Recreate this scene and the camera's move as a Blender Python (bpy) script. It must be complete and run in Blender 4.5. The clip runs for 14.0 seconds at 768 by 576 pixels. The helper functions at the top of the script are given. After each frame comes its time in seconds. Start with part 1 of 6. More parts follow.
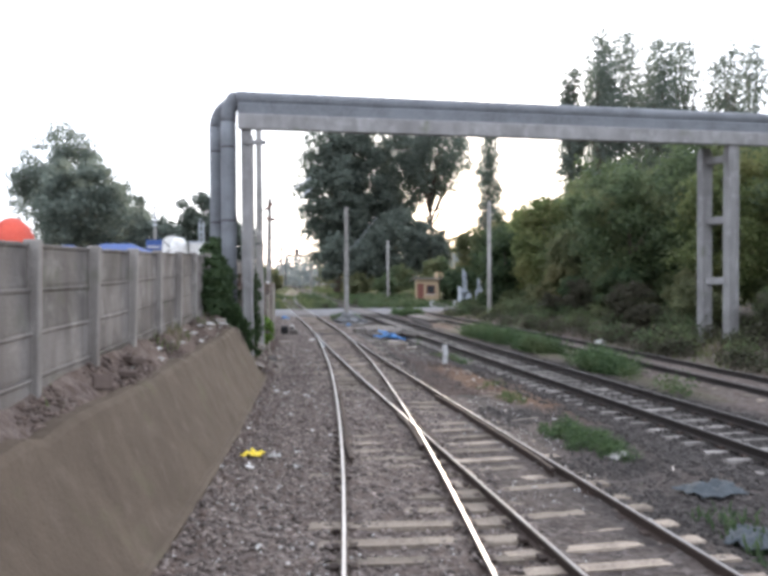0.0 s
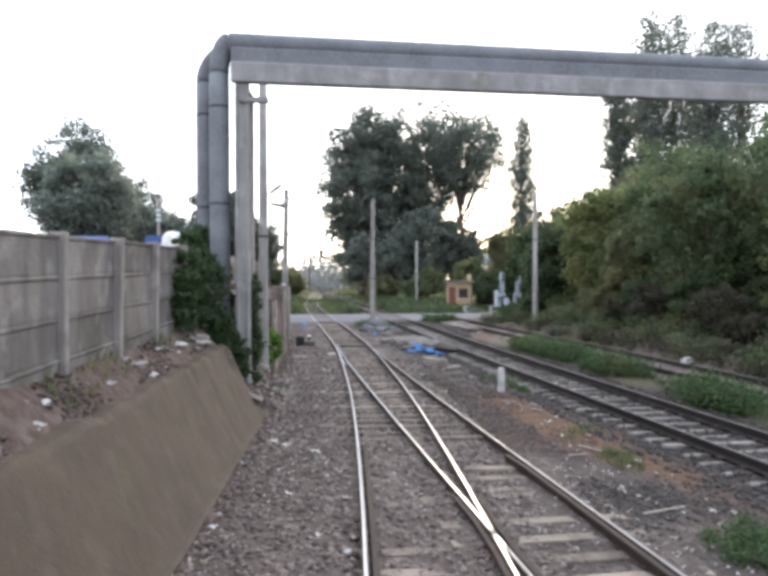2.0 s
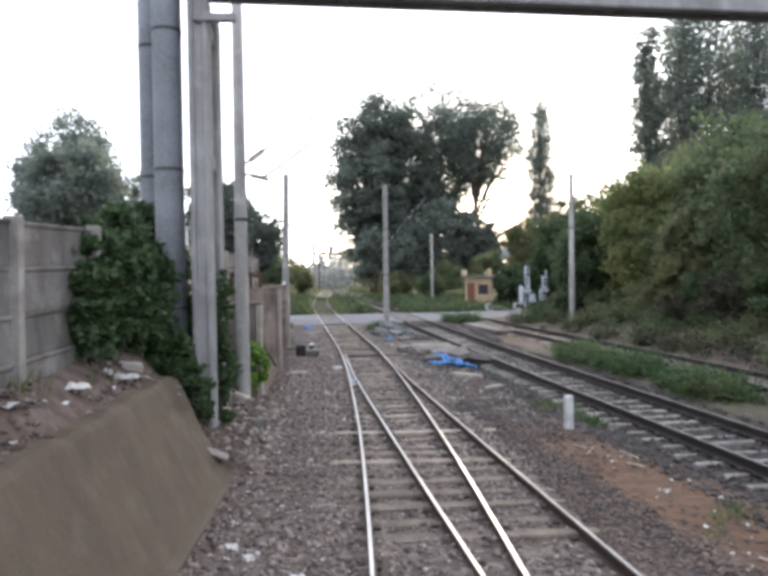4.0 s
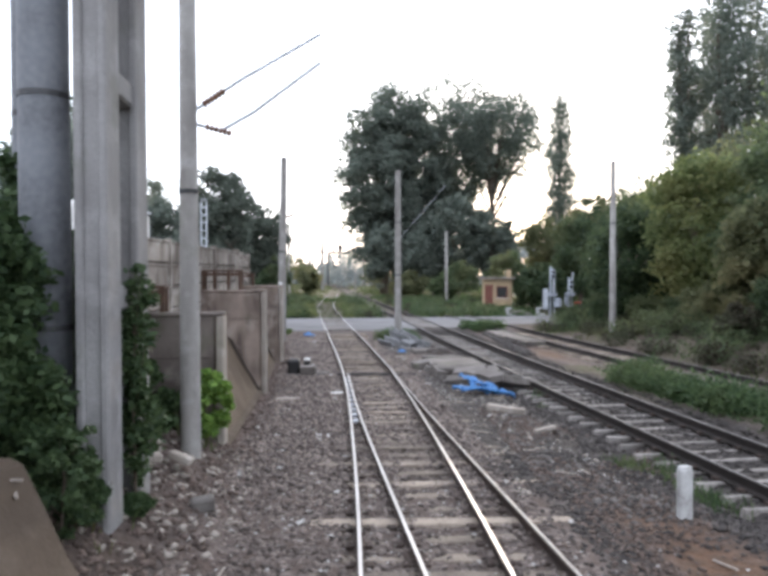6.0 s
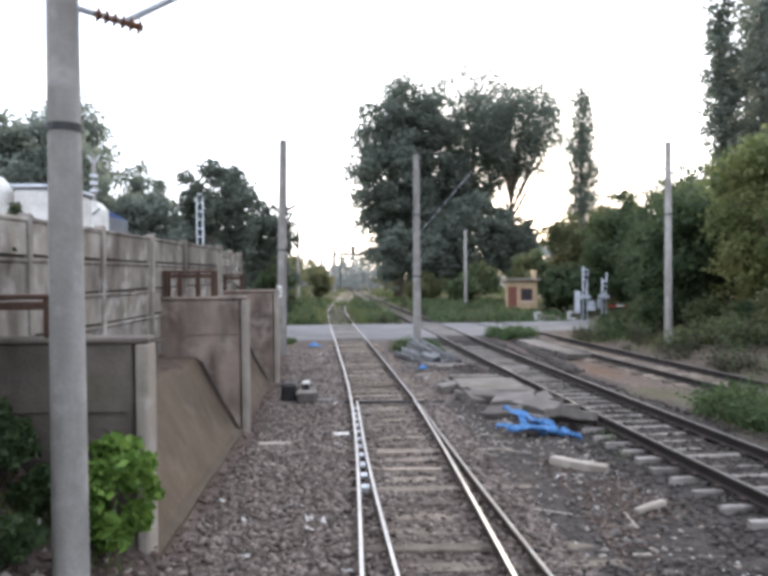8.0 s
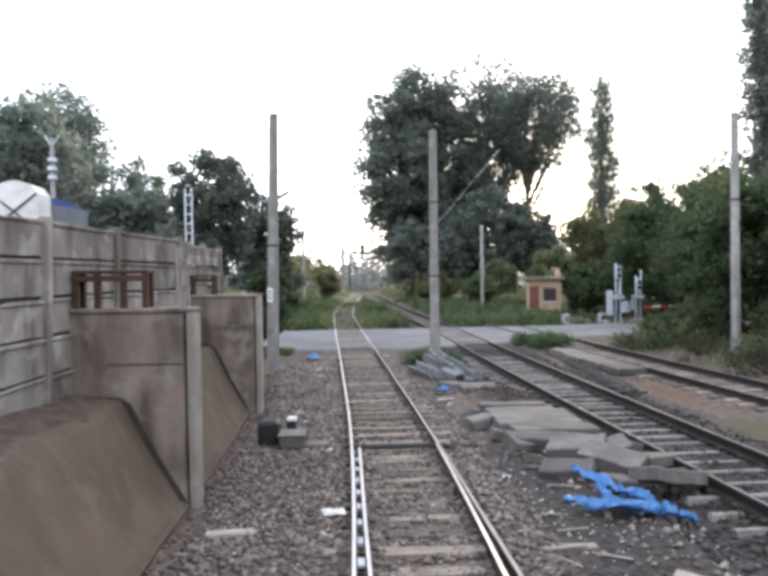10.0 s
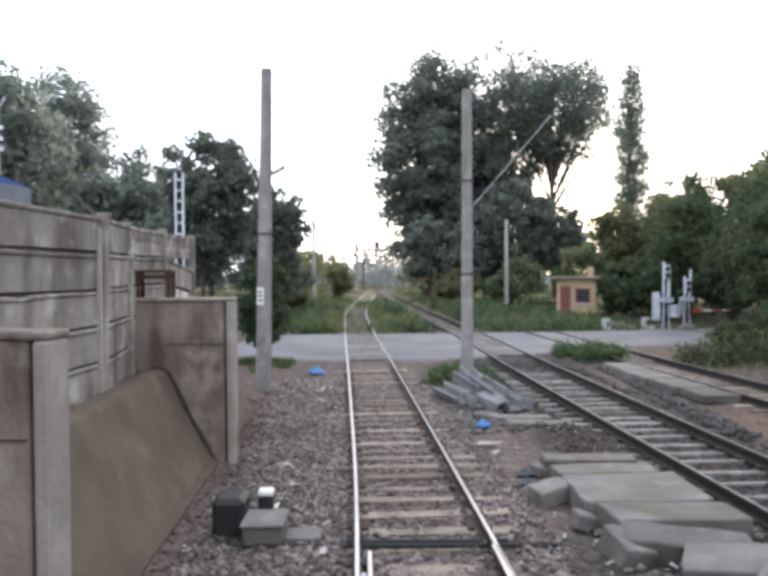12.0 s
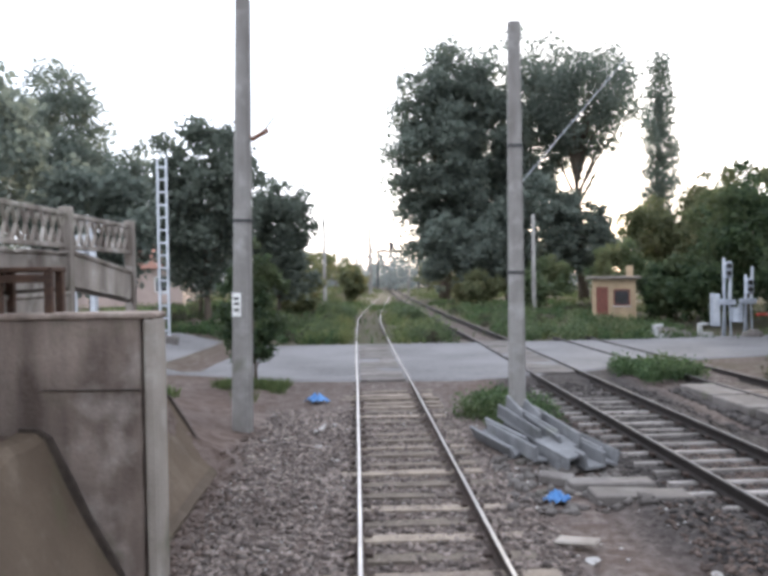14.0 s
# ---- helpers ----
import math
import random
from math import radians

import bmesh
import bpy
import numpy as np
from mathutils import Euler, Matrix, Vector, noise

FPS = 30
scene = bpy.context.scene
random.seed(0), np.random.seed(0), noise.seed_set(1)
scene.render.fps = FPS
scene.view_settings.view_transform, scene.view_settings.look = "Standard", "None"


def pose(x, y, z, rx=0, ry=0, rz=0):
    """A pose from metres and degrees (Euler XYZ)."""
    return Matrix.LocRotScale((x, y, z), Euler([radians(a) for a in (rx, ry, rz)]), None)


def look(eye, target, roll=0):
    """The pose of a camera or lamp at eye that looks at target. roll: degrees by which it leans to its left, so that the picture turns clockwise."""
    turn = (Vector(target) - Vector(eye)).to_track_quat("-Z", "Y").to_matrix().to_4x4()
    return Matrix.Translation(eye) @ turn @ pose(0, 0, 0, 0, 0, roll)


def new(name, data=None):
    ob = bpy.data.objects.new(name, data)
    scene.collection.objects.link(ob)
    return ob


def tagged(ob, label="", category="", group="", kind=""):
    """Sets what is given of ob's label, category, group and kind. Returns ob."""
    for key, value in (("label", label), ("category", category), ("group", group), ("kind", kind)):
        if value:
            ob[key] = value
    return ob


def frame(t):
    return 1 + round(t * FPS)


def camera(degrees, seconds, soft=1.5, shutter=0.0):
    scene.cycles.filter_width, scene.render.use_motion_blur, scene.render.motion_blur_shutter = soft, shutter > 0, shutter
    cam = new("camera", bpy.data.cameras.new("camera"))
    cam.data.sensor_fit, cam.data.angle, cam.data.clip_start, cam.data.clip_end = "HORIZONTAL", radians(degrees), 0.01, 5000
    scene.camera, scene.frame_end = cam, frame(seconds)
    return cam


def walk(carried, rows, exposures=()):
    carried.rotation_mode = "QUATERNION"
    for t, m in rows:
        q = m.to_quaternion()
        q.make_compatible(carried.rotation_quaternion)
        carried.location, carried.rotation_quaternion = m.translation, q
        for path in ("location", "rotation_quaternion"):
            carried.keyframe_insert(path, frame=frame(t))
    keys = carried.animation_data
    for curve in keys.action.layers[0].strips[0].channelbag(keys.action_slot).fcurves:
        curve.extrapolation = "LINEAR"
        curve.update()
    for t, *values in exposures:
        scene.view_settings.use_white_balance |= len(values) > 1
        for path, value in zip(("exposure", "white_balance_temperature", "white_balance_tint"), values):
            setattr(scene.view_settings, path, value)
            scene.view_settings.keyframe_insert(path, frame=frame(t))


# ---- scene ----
cam = camera(58.0, 14.0, soft=4.0)
PATH = [
    (0, (1.21, -3.766, 3.152), (1.411, -1.777, 3.118), -0.3),
    (0.5, (1.292, -2.298, 3.146), (1.477, -0.307, 3.112), -0.3),
    (1, (1.353, -0.864, 3.137), (1.51, 1.129, 3.105), -0.3),
    (1.5, (1.39, 0.531, 3.129), (1.535, 2.525, 3.097), -0.2),
    (2, (1.43, 1.904, 3.125), (1.558, 3.9, 3.099), -0.1),
    (2.2, (1.446, 2.444, 3.124), (1.57, 4.44, 3.096), -0.2),
    (4.3, (1.607, 7.963, 3.121), (1.699, 9.961, 3.083), -0.8),
    (4.5, (1.625, 8.472, 3.121), (1.71, 10.47, 3.082), -0.6),
    (5, (1.671, 9.708, 3.124), (1.745, 11.706, 3.084), -0.4),
    (5.5, (1.716, 10.916, 3.129), (1.787, 12.914, 3.089), -0.3),
    (6, (1.741, 12.096, 3.129), (1.807, 14.095, 3.093), -0.2),
    (6.5, (1.754, 13.253, 3.126), (1.804, 15.252, 3.092), -0.3),
    (7, (1.774, 14.388, 3.124), (1.823, 16.387, 3.094), -0.3),
    (7.5, (1.783, 15.511, 3.117), (1.824, 17.51, 3.087), -0.3),
    (8, (1.771, 16.63, 3.113), (1.798, 18.63, 3.083), -0.5),
    (8.2, (1.771, 17.076, 3.113), (1.798, 19.075, 3.084), -0.7),
    (10.3, (1.822, 21.726, 3.141), (1.811, 23.726, 3.109), -0.7),
    (10.5, (1.818, 22.179, 3.142), (1.803, 24.179, 3.11), -0.5),
    (11, (1.784, 23.342, 3.152), (1.755, 25.342, 3.116), -0.4),
    (11.5, (1.721, 24.519, 3.152), (1.683, 26.519, 3.117), -0.4),
    (12, (1.667, 25.694, 3.143), (1.623, 27.693, 3.105), -0.4),
    (12.5, (1.626, 26.868, 3.129), (1.572, 28.867, 3.093), -0.5),
    (13, (1.573, 28.033, 3.11), (1.509, 30.031, 3.077), -0.4),
    (13.5, (1.526, 29.197, 3.097), (1.447, 31.195, 3.064), -0.3),
    (14, (1.473, 30.356, 3.093), (1.387, 32.354, 3.062), -0.9),
]
walk(cam, [(t, look(eye, target, roll)) for t, eye, target, roll in PATH], [(0, 0.77), (14, 0.77)])

# ---- world and light ----
world = bpy.data.worlds.new("hazy_evening_sky")
scene.world = world
world.use_nodes = True
wn, wl = world.node_tree.nodes, world.node_tree.links
wn.clear()
SUN_EL, SUN_AZ = radians(9.0), radians(13.0)
sky = wn.new("ShaderNodeTexSky")
sky.sky_type = "NISHITA"
sky.sun_disc = False
sky.sun_elevation, sky.sun_rotation = SUN_EL, SUN_AZ
sky.air_density, sky.dust_density, sky.ozone_density = 1.0, 1.2, 1.0
bg_sky = wn.new("ShaderNodeBackground")
bg_sky.inputs["Strength"].default_value = 0.03
bg_haze = wn.new("ShaderNodeBackground")
bg_haze.inputs["Color"].default_value = (0.90, 0.96, 1.11, 1)
bg_haze.inputs["Strength"].default_value = 1.40
add = wn.new("ShaderNodeAddShader")
wo = wn.new("ShaderNodeOutputWorld")
wl.new(sky.outputs["Color"], bg_sky.inputs["Color"])
wl.new(bg_sky.outputs[0], add.inputs[0])
wl.new(bg_haze.outputs[0], add.inputs[1])
wl.new(add.outputs[0], wo.inputs["Surface"])
sun = new("sun", bpy.data.lights.new("sun", "SUN"))
sun.data.energy, sun.data.angle, sun.data.color = 3.4, radians(10), (1.0, 0.86, 0.68)
sun_dir = Vector((math.sin(SUN_AZ) * math.cos(SUN_EL), math.cos(SUN_AZ) * math.cos(SUN_EL), math.sin(SUN_EL)))
sun.matrix_world = look(sun_dir * 300, (0, 0, 0))


# ---- materials ----
def nodes_of(name):
    m = bpy.data.materials.new(name)
    m.use_nodes = True
    return m, m.node_tree.nodes, m.node_tree.links


def mix_rgb(n, l, fac, a, b, mode="MIX"):
    q = n.new("ShaderNodeMix")
    q.data_type, q.blend_type = "RGBA", mode
    for sock, v in ((0, fac), (6, a), (7, b)):
        if isinstance(v, bpy.types.NodeSocket):
            l.new(v, q.inputs[sock])
        elif sock == 0:
            q.inputs[0].default_value = v
        else:
            q.inputs[sock].default_value = (*v, 1)
    return q.outputs[2]


def noise_fac(n, l, scale, detail=4, lo=0.35, hi=0.65, stretch=(1, 1, 1)):
    g = n.new("ShaderNodeNewGeometry")
    mp = n.new("ShaderNodeMapping")
    mp.inputs["Scale"].default_value = stretch
    l.new(g.outputs["Position"], mp.inputs["Vector"])
    t = n.new("ShaderNodeTexNoise")
    t.inputs["Scale"].default_value, t.inputs["Detail"].default_value = scale, detail
    l.new(mp.outputs[0], t.inputs["Vector"])
    r = n.new("ShaderNodeMapRange")
    r.inputs["From Min"].default_value, r.inputs["From Max"].default_value = lo, hi
    l.new(t.outputs["Fac"], r.inputs["Value"])
    return r.outputs[0], t.outputs["Fac"]


def surface(name, base, stain, fine, rough=0.85, metal=0.0, big=0.8, small=14.0, bump=0.3, streak=False, island=0.0, per_object=0.0, spec=0.3, relief=0.02):
    """A weathered surface: base and stain in large patches, fine speckle, small relief."""
    m, n, l = nodes_of(name)
    p = n["Principled BSDF"]
    f1, _ = noise_fac(n, l, big, 5, 0.38, 0.66, (1, 1, 0.25) if streak else (1, 1, 1))
    f2, raw = noise_fac(n, l, small, 6, 0.35, 0.75)
    c = mix_rgb(n, l, f1, base, stain)
    mul = n.new("ShaderNodeMath")
    mul.operation = "MULTIPLY"
    mul.inputs[1].default_value = 0.6
    l.new(f2, mul.inputs[0])
    c = mix_rgb(n, l, mul.outputs[0], c, fine)
    for amount, kind in ((island, "island"), (per_object, "object")):
        if amount:
            if kind == "island":
                src = n.new("ShaderNodeNewGeometry").outputs["Random Per Island"]
            else:
                src = n.new("ShaderNodeObjectInfo").outputs["Random"]
            hs = n.new("ShaderNodeHueSaturation")
            mr = n.new("ShaderNodeMapRange")
            mr.inputs["To Min"].default_value, mr.inputs["To Max"].default_value = 1 - amount, 1 + amount
            l.new(src, mr.inputs["Value"])
            l.new(mr.outputs[0], hs.inputs["Value"])
            l.new(c, hs.inputs["Color"])
            c = hs.outputs["Color"]
    l.new(c, p.inputs["Base Color"])
    p.inputs["Roughness"].default_value, p.inputs["Metallic"].default_value = rough, metal
    p.inputs["Specular IOR Level"].default_value = spec
    if bump:
        b = n.new("ShaderNodeBump")
        b.inputs["Strength"].default_value, b.inputs["Distance"].default_value = bump, relief
        l.new(raw, b.inputs["Height"])
        l.new(b.outputs[0], p.inputs["Normal"])
    return m


def grimy(name, base, dark, pale, moss=(0.09, 0.10, 0.05), streaks=0.85, rough=0.92, per_object=0.12):
    """Old concrete: long run-off streaks, blotches, pale bloom, a little moss, pitted skin."""
    m, n, l = nodes_of(name)
    p = n["Principled BSDF"]
    blot, _ = noise_fac(n, l, 1.15, 7, 0.36, 0.62)
    run, _ = noise_fac(n, l, 2.4, 6, 0.44, 0.68, (1, 1, 0.3))
    bloom, _ = noise_fac(n, l, 2.6, 7, 0.54, 0.72)
    grn, _ = noise_fac(n, l, 1.7, 5, 0.60, 0.74)
    pit, raw = noise_fac(n, l, 26, 6, 0.34, 0.7)
    c = mix_rgb(n, l, blot, base, tuple(0.5 * a + 0.5 * b for a, b in zip(base, dark)))
    k = n.new("ShaderNodeMath")
    k.operation = "MULTIPLY"
    k.inputs[1].default_value = streaks
    l.new(run, k.inputs[0])
    c = mix_rgb(n, l, k.outputs[0], c, dark)
    k2 = n.new("ShaderNodeMath")
    k2.operation = "MULTIPLY"
    k2.inputs[1].default_value = 0.55
    l.new(bloom, k2.inputs[0])
    c = mix_rgb(n, l, k2.outputs[0], c, pale)
    k3 = n.new("ShaderNodeMath")
    k3.operation = "MULTIPLY"
    k3.inputs[1].default_value = 0.5
    l.new(grn, k3.inputs[0])
    c = mix_rgb(n, l, k3.outputs[0], c, moss)
    k4 = n.new("ShaderNodeMath")
    k4.operation = "MULTIPLY"
    k4.inputs[1].default_value = 0.35
    l.new(pit, k4.inputs[0])
    c = mix_rgb(n, l, k4.outputs[0], c, tuple(0.6 * a for a in base))
    if per_object:
        hs = n.new("ShaderNodeHueSaturation")
        mr = n.new("ShaderNodeMapRange")
        mr.inputs["To Min"].default_value, mr.inputs["To Max"].default_value = 1 - per_object, 1 + per_object
        l.new(n.new("ShaderNodeObjectInfo").outputs["Random"], mr.inputs["Value"])
        l.new(mr.outputs[0], hs.inputs["Value"])
        l.new(c, hs.inputs["Color"])
        c = hs.outputs["Color"]
    l.new(c, p.inputs["Base Color"])
    p.inputs["Roughness"].default_value = rough
    p.inputs["Specular IOR Level"].default_value = 0.2
    b = n.new("ShaderNodeBump")
    b.inputs["Strength"].default_value, b.inputs["Distance"].default_value = 0.5, 0.02
    l.new(raw, b.inputs["Height"])
    b2 = n.new("ShaderNodeBump")
    b2.inputs["Strength"].default_value, b2.inputs["Distance"].default_value = 0.4, 0.05
    l.new(blot, b2.inputs["Height"])
    l.new(b.outputs[0], b2.inputs["Normal"])
    l.new(b2.outputs[0], p.inputs["Normal"])
    return m


def foliage(name, dark, light, yellow=None, trans=0.35):
    """Leaves: each blade its own tone, some light passing through."""
    m, n, l = nodes_of(name)
    p = n["Principled BSDF"]
    r = n.new("ShaderNodeNewGeometry").outputs["Random Per Island"]
    c = mix_rgb(n, l, r, dark, light)
    if yellow:
        f, _ = noise_fac(n, l, 0.35, 3, 0.5, 0.72)
        c = mix_rgb(n, l, f, c, yellow)
    l.new(c, p.inputs["Base Color"])
    p.inputs["Roughness"].default_value = 0.6
    p.inputs["Specular IOR Level"].default_value = 0.25
    t = n.new("ShaderNodeBsdfTranslucent")
    l.new(c, t.inputs["Color"])
    mx = n.new("ShaderNodeMixShader")
    mx.inputs[0].default_value = trans
    l.new(p.outputs[0], mx.inputs[1])
    l.new(t.outputs[0], mx.inputs[2])
    l.new(mx.outputs[0], n["Material Output"].inputs["Surface"])
    return m


def ground_material():
    """Ballast, trodden dirt, rusty soil and turf, mixed by the painted soil kinds."""
    m, n, l = nodes_of("ballast_and_dirt")
    p = n["Principled BSDF"]
    at = n.new("ShaderNodeAttribute")
    at.attribute_name = "soil"
    sep = n.new("ShaderNodeSeparateColor")
    l.new(at.outputs["Color"], sep.inputs[0])
    big, _ = noise_fac(n, l, 0.5, 5, 0.38, 0.64)
    mid, _ = noise_fac(n, l, 5.0, 6, 0.4, 0.62)
    g = n.new("ShaderNodeNewGeometry")
    vor = n.new("ShaderNodeTexVoronoi")
    vor.inputs["Scale"].default_value = 16
    l.new(g.outputs["Position"], vor.inputs["Vector"])
    stone = n.new("ShaderNodeSeparateColor")
    l.new(vor.outputs["Color"], stone.inputs[0])
    dirt = mix_rgb(n, l, big, (0.112, 0.088, 0.078), (0.152, 0.122, 0.108))
    dirt = mix_rgb(n, l, mid, dirt, (0.078, 0.056, 0.047))
    peb = mix_rgb(n, l, stone.outputs[0], (0.046, 0.038, 0.034), (0.205, 0.172, 0.156))
    ballast = mix_rgb(n, l, mid, peb, (0.094, 0.072, 0.062))
    c = mix_rgb(n, l, sep.outputs[0], dirt, ballast)
    c = mix_rgb(n, l, at.outputs["Alpha"], c, mix_rgb(n, l, stone.outputs[0], (0.024, 0.021, 0.020), (0.07, 0.062, 0.058)))
    c = mix_rgb(n, l, sep.outputs[1], c, mix_rgb(n, l, mid, (0.118, 0.07, 0.046), (0.082, 0.054, 0.039)))
    c = mix_rgb(n, l, sep.outputs[2], c, mix_rgb(n, l, mid, (0.065, 0.074, 0.038), (0.082, 0.068, 0.046)))
    l.new(c, p.inputs["Base Color"])
    p.inputs["Roughness"].default_value = 0.95
    p.inputs["Specular IOR Level"].default_value = 0.15
    b = n.new("ShaderNodeBump")
    b.inputs["Strength"].default_value, b.inputs["Distance"].default_value = 0.6, 0.04
    l.new(vor.outputs["Distance"], b.inputs["Height"])
    b2 = n.new("ShaderNodeBump")
    b2.inputs["Strength"].default_value, b2.inputs["Distance"].default_value = 0.5, 0.05
    l.new(mid, b2.inputs["Height"])
    l.new(b.outputs[0], b2.inputs["Normal"])
    l.new(b2.outputs[0], p.inputs["Normal"])
    return m


M_GROUND = ground_material()
M_STONE = surface("ballast_stone", (0.145, 0.117, 0.103), (0.093, 0.073, 0.064), (0.225, 0.195, 0.178), 0.9, island=0.62, bump=0)
M_RUST = surface("rusty_rail", (0.046, 0.032, 0.027), (0.03, 0.023, 0.02), (0.07, 0.045, 0.034), 0.85, 0.0, 1.5, 40, 0.3)
M_RUST2 = surface("black_rusted_rail", (0.02, 0.016, 0.0145), (0.013, 0.011, 0.01), (0.036, 0.026, 0.022), 0.85, 0.0, 1.5, 40, 0.3)
M_WORN = surface("half_worn_rail_top", (0.25, 0.238, 0.23), (0.15, 0.135, 0.127), (0.33, 0.315, 0.305), 0.6, 0.3, 2, 60, 0.1)
M_STEEL = surface("polished_rail_top", (0.50, 0.48, 0.47), (0.38, 0.355, 0.34), (0.55, 0.53, 0.515), 0.38, 1.0, 2, 60, 0.05, spec=0.5)
M_DULL = surface("dull_rail_top", (0.19, 0.18, 0.175), (0.115, 0.103, 0.098), (0.235, 0.222, 0.215), 0.75, 0.0, 2, 60, 0.1)
M_SLEEPER = surface("weathered_sleeper", (0.195, 0.16, 0.128), (0.088, 0.068, 0.056), (0.285, 0.245, 0.20), 0.9, per_object=0.45, big=2.5, small=22, bump=0.4)
M_SLEEPER2 = surface("concrete_sleeper", (0.235, 0.215, 0.20), (0.11, 0.097, 0.088), (0.31, 0.29, 0.272), 0.9, per_object=0.3, big=2.5, small=22, bump=0.3)
M_LINING = grimy("brown_cement_lining", (0.098, 0.075, 0.056), (0.066, 0.05, 0.037), (0.125, 0.1, 0.079), (0.10, 0.095, 0.055), 0.35, per_object=0)
M_LINING2 = grimy("tan_cement_lining", (0.132, 0.10, 0.072), (0.075, 0.056, 0.041), (0.172, 0.138, 0.106), (0.10, 0.095, 0.055), 0.4, per_object=0)
# dark fill for wall joints and for gap shade painted into fence and facing
M_DARKJOINT = surface("dark_joint_and_gap_shade", (0.058, 0.045, 0.037), (0.035, 0.028, 0.023), (0.085, 0.068, 0.056), 0.95, big=3, small=20, bump=0.6)
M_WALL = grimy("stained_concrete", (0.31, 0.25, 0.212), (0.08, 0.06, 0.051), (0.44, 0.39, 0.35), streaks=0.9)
# darker copy of M_WALL: shade on the nearest wall put into its colour
M_WALL2 = grimy("shade_darkened_concrete", (0.165, 0.14, 0.125), (0.05, 0.04, 0.036), (0.27, 0.24, 0.215), streaks=0.95)
M_EDGE = grimy("pale_concrete", (0.38, 0.34, 0.30), (0.20, 0.17, 0.145), (0.48, 0.45, 0.41), streaks=0.5)
M_FENCE = grimy("grey_precast_concrete", (0.20, 0.182, 0.168), (0.075, 0.064, 0.058), (0.33, 0.31, 0.285), streaks=0.75, per_object=0.2)
M_FENCE2 = grimy("bleached_precast_concrete", (0.34, 0.305, 0.27), (0.085, 0.066, 0.054), (0.60, 0.575, 0.535), streaks=0.9, per_object=0.22)
M_FPOST = grimy("fence_post_concrete", (0.285, 0.265, 0.245), (0.12, 0.103, 0.092), (0.42, 0.40, 0.375), streaks=0.6)
M_POLE = grimy("pole_concrete", (0.295, 0.283, 0.268), (0.145, 0.132, 0.122), (0.42, 0.41, 0.395), streaks=0.8, per_object=0.08)
M_BEAM = grimy("gantry_concrete", (0.275, 0.268, 0.265), (0.15, 0.142, 0.14), (0.36, 0.355, 0.35), streaks=0.6, per_object=0.06)
M_DARKM = surface("dark_painted_steel", (0.06, 0.065, 0.07), (0.04, 0.04, 0.042), (0.09, 0.08, 0.075), 0.6, 0.5, 3, 30, 0.2)
M_ASPH = surface("worn_asphalt", (0.165, 0.16, 0.162), (0.095, 0.091, 0.092), (0.21, 0.203, 0.20), 0.92, big=0.3, small=9, bump=0.3)
M_SLAB = grimy("grey_slab_concrete", (0.165, 0.15, 0.14), (0.072, 0.06, 0.053), (0.245, 0.23, 0.215), streaks=0.35, per_object=0.25)
M_BARK = surface("bark", (0.12, 0.095, 0.075), (0.07, 0.055, 0.045), (0.17, 0.14, 0.11), 0.95, big=3, small=18, bump=0.8, streak=True)
L_DARK = foliage("dark_poplar_leaves", (0.092, 0.112, 0.095), (0.175, 0.20, 0.162), trans=0.55)
# lighter, greyer than L_DARK: aerial haze put into the leaf colour
L_TALL = foliage("haze_greyed_tree_leaves", (0.115, 0.14, 0.122), (0.215, 0.245, 0.205), trans=0.66)
# pale bluish leaf colour carries the distance haze of the far woods
L_FAR = foliage("haze_tinted_leaves", (0.19, 0.215, 0.215), (0.27, 0.30, 0.295), trans=0.6)
L_GREEN = foliage("green_bush_leaves", (0.058, 0.085, 0.048), (0.145, 0.185, 0.092), (0.185, 0.19, 0.095), 0.58)
L_OLIVE = foliage("olive_tree_leaves", (0.09, 0.105, 0.056), (0.19, 0.20, 0.105), (0.225, 0.205, 0.105), 0.6)
L_IVY = foliage("ivy_leaves", (0.028, 0.052, 0.024), (0.08, 0.12, 0.052))
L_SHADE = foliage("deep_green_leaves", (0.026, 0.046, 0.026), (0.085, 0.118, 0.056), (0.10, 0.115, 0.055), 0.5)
L_YELLOW = foliage("yellowish_leaves", (0.10, 0.13, 0.055), (0.21, 0.245, 0.105), (0.22, 0.215, 0.09), 0.62)
L_BRIGHT = foliage("fresh_shrub_leaves", (0.07, 0.14, 0.025), (0.20, 0.32, 0.07))
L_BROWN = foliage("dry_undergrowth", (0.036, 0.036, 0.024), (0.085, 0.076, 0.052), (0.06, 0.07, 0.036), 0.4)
L_GRASS = foliage("weeds", (0.055, 0.085, 0.03), (0.14, 0.17, 0.07), (0.18, 0.155, 0.085))
L_WEED = foliage("dense_green_weeds", (0.034, 0.066, 0.03), (0.098, 0.148, 0.062), (0.13, 0.145, 0.066), 0.45)


# ---- building helpers ----
def thing(name, label, category, x=0.0, y=0.0, z=0.0, rz=0.0, group="", kind=""):
    ob = new(name)
    ob.matrix_basis = pose(x, y, z, 0, 0, rz)
    ob.empty_display_size = 0.2
    return tagged(ob, label, category, group, kind)


def part(name, bm, material, parent=None, label="", smooth=False):
    me = bpy.data.meshes.new(name)
    bm.normal_update()
    bm.to_mesh(me)
    bm.free()
    me.materials.append(material)
    if smooth:
        me.polygons.foreach_set("use_smooth", [True] * len(me.polygons))
    ob = new(name, me)
    ob.parent = parent
    return tagged(ob, label)


def shared(name, me, parent, m):
    ob = new(name, me)
    ob.parent = parent
    ob.matrix_basis = m
    return ob


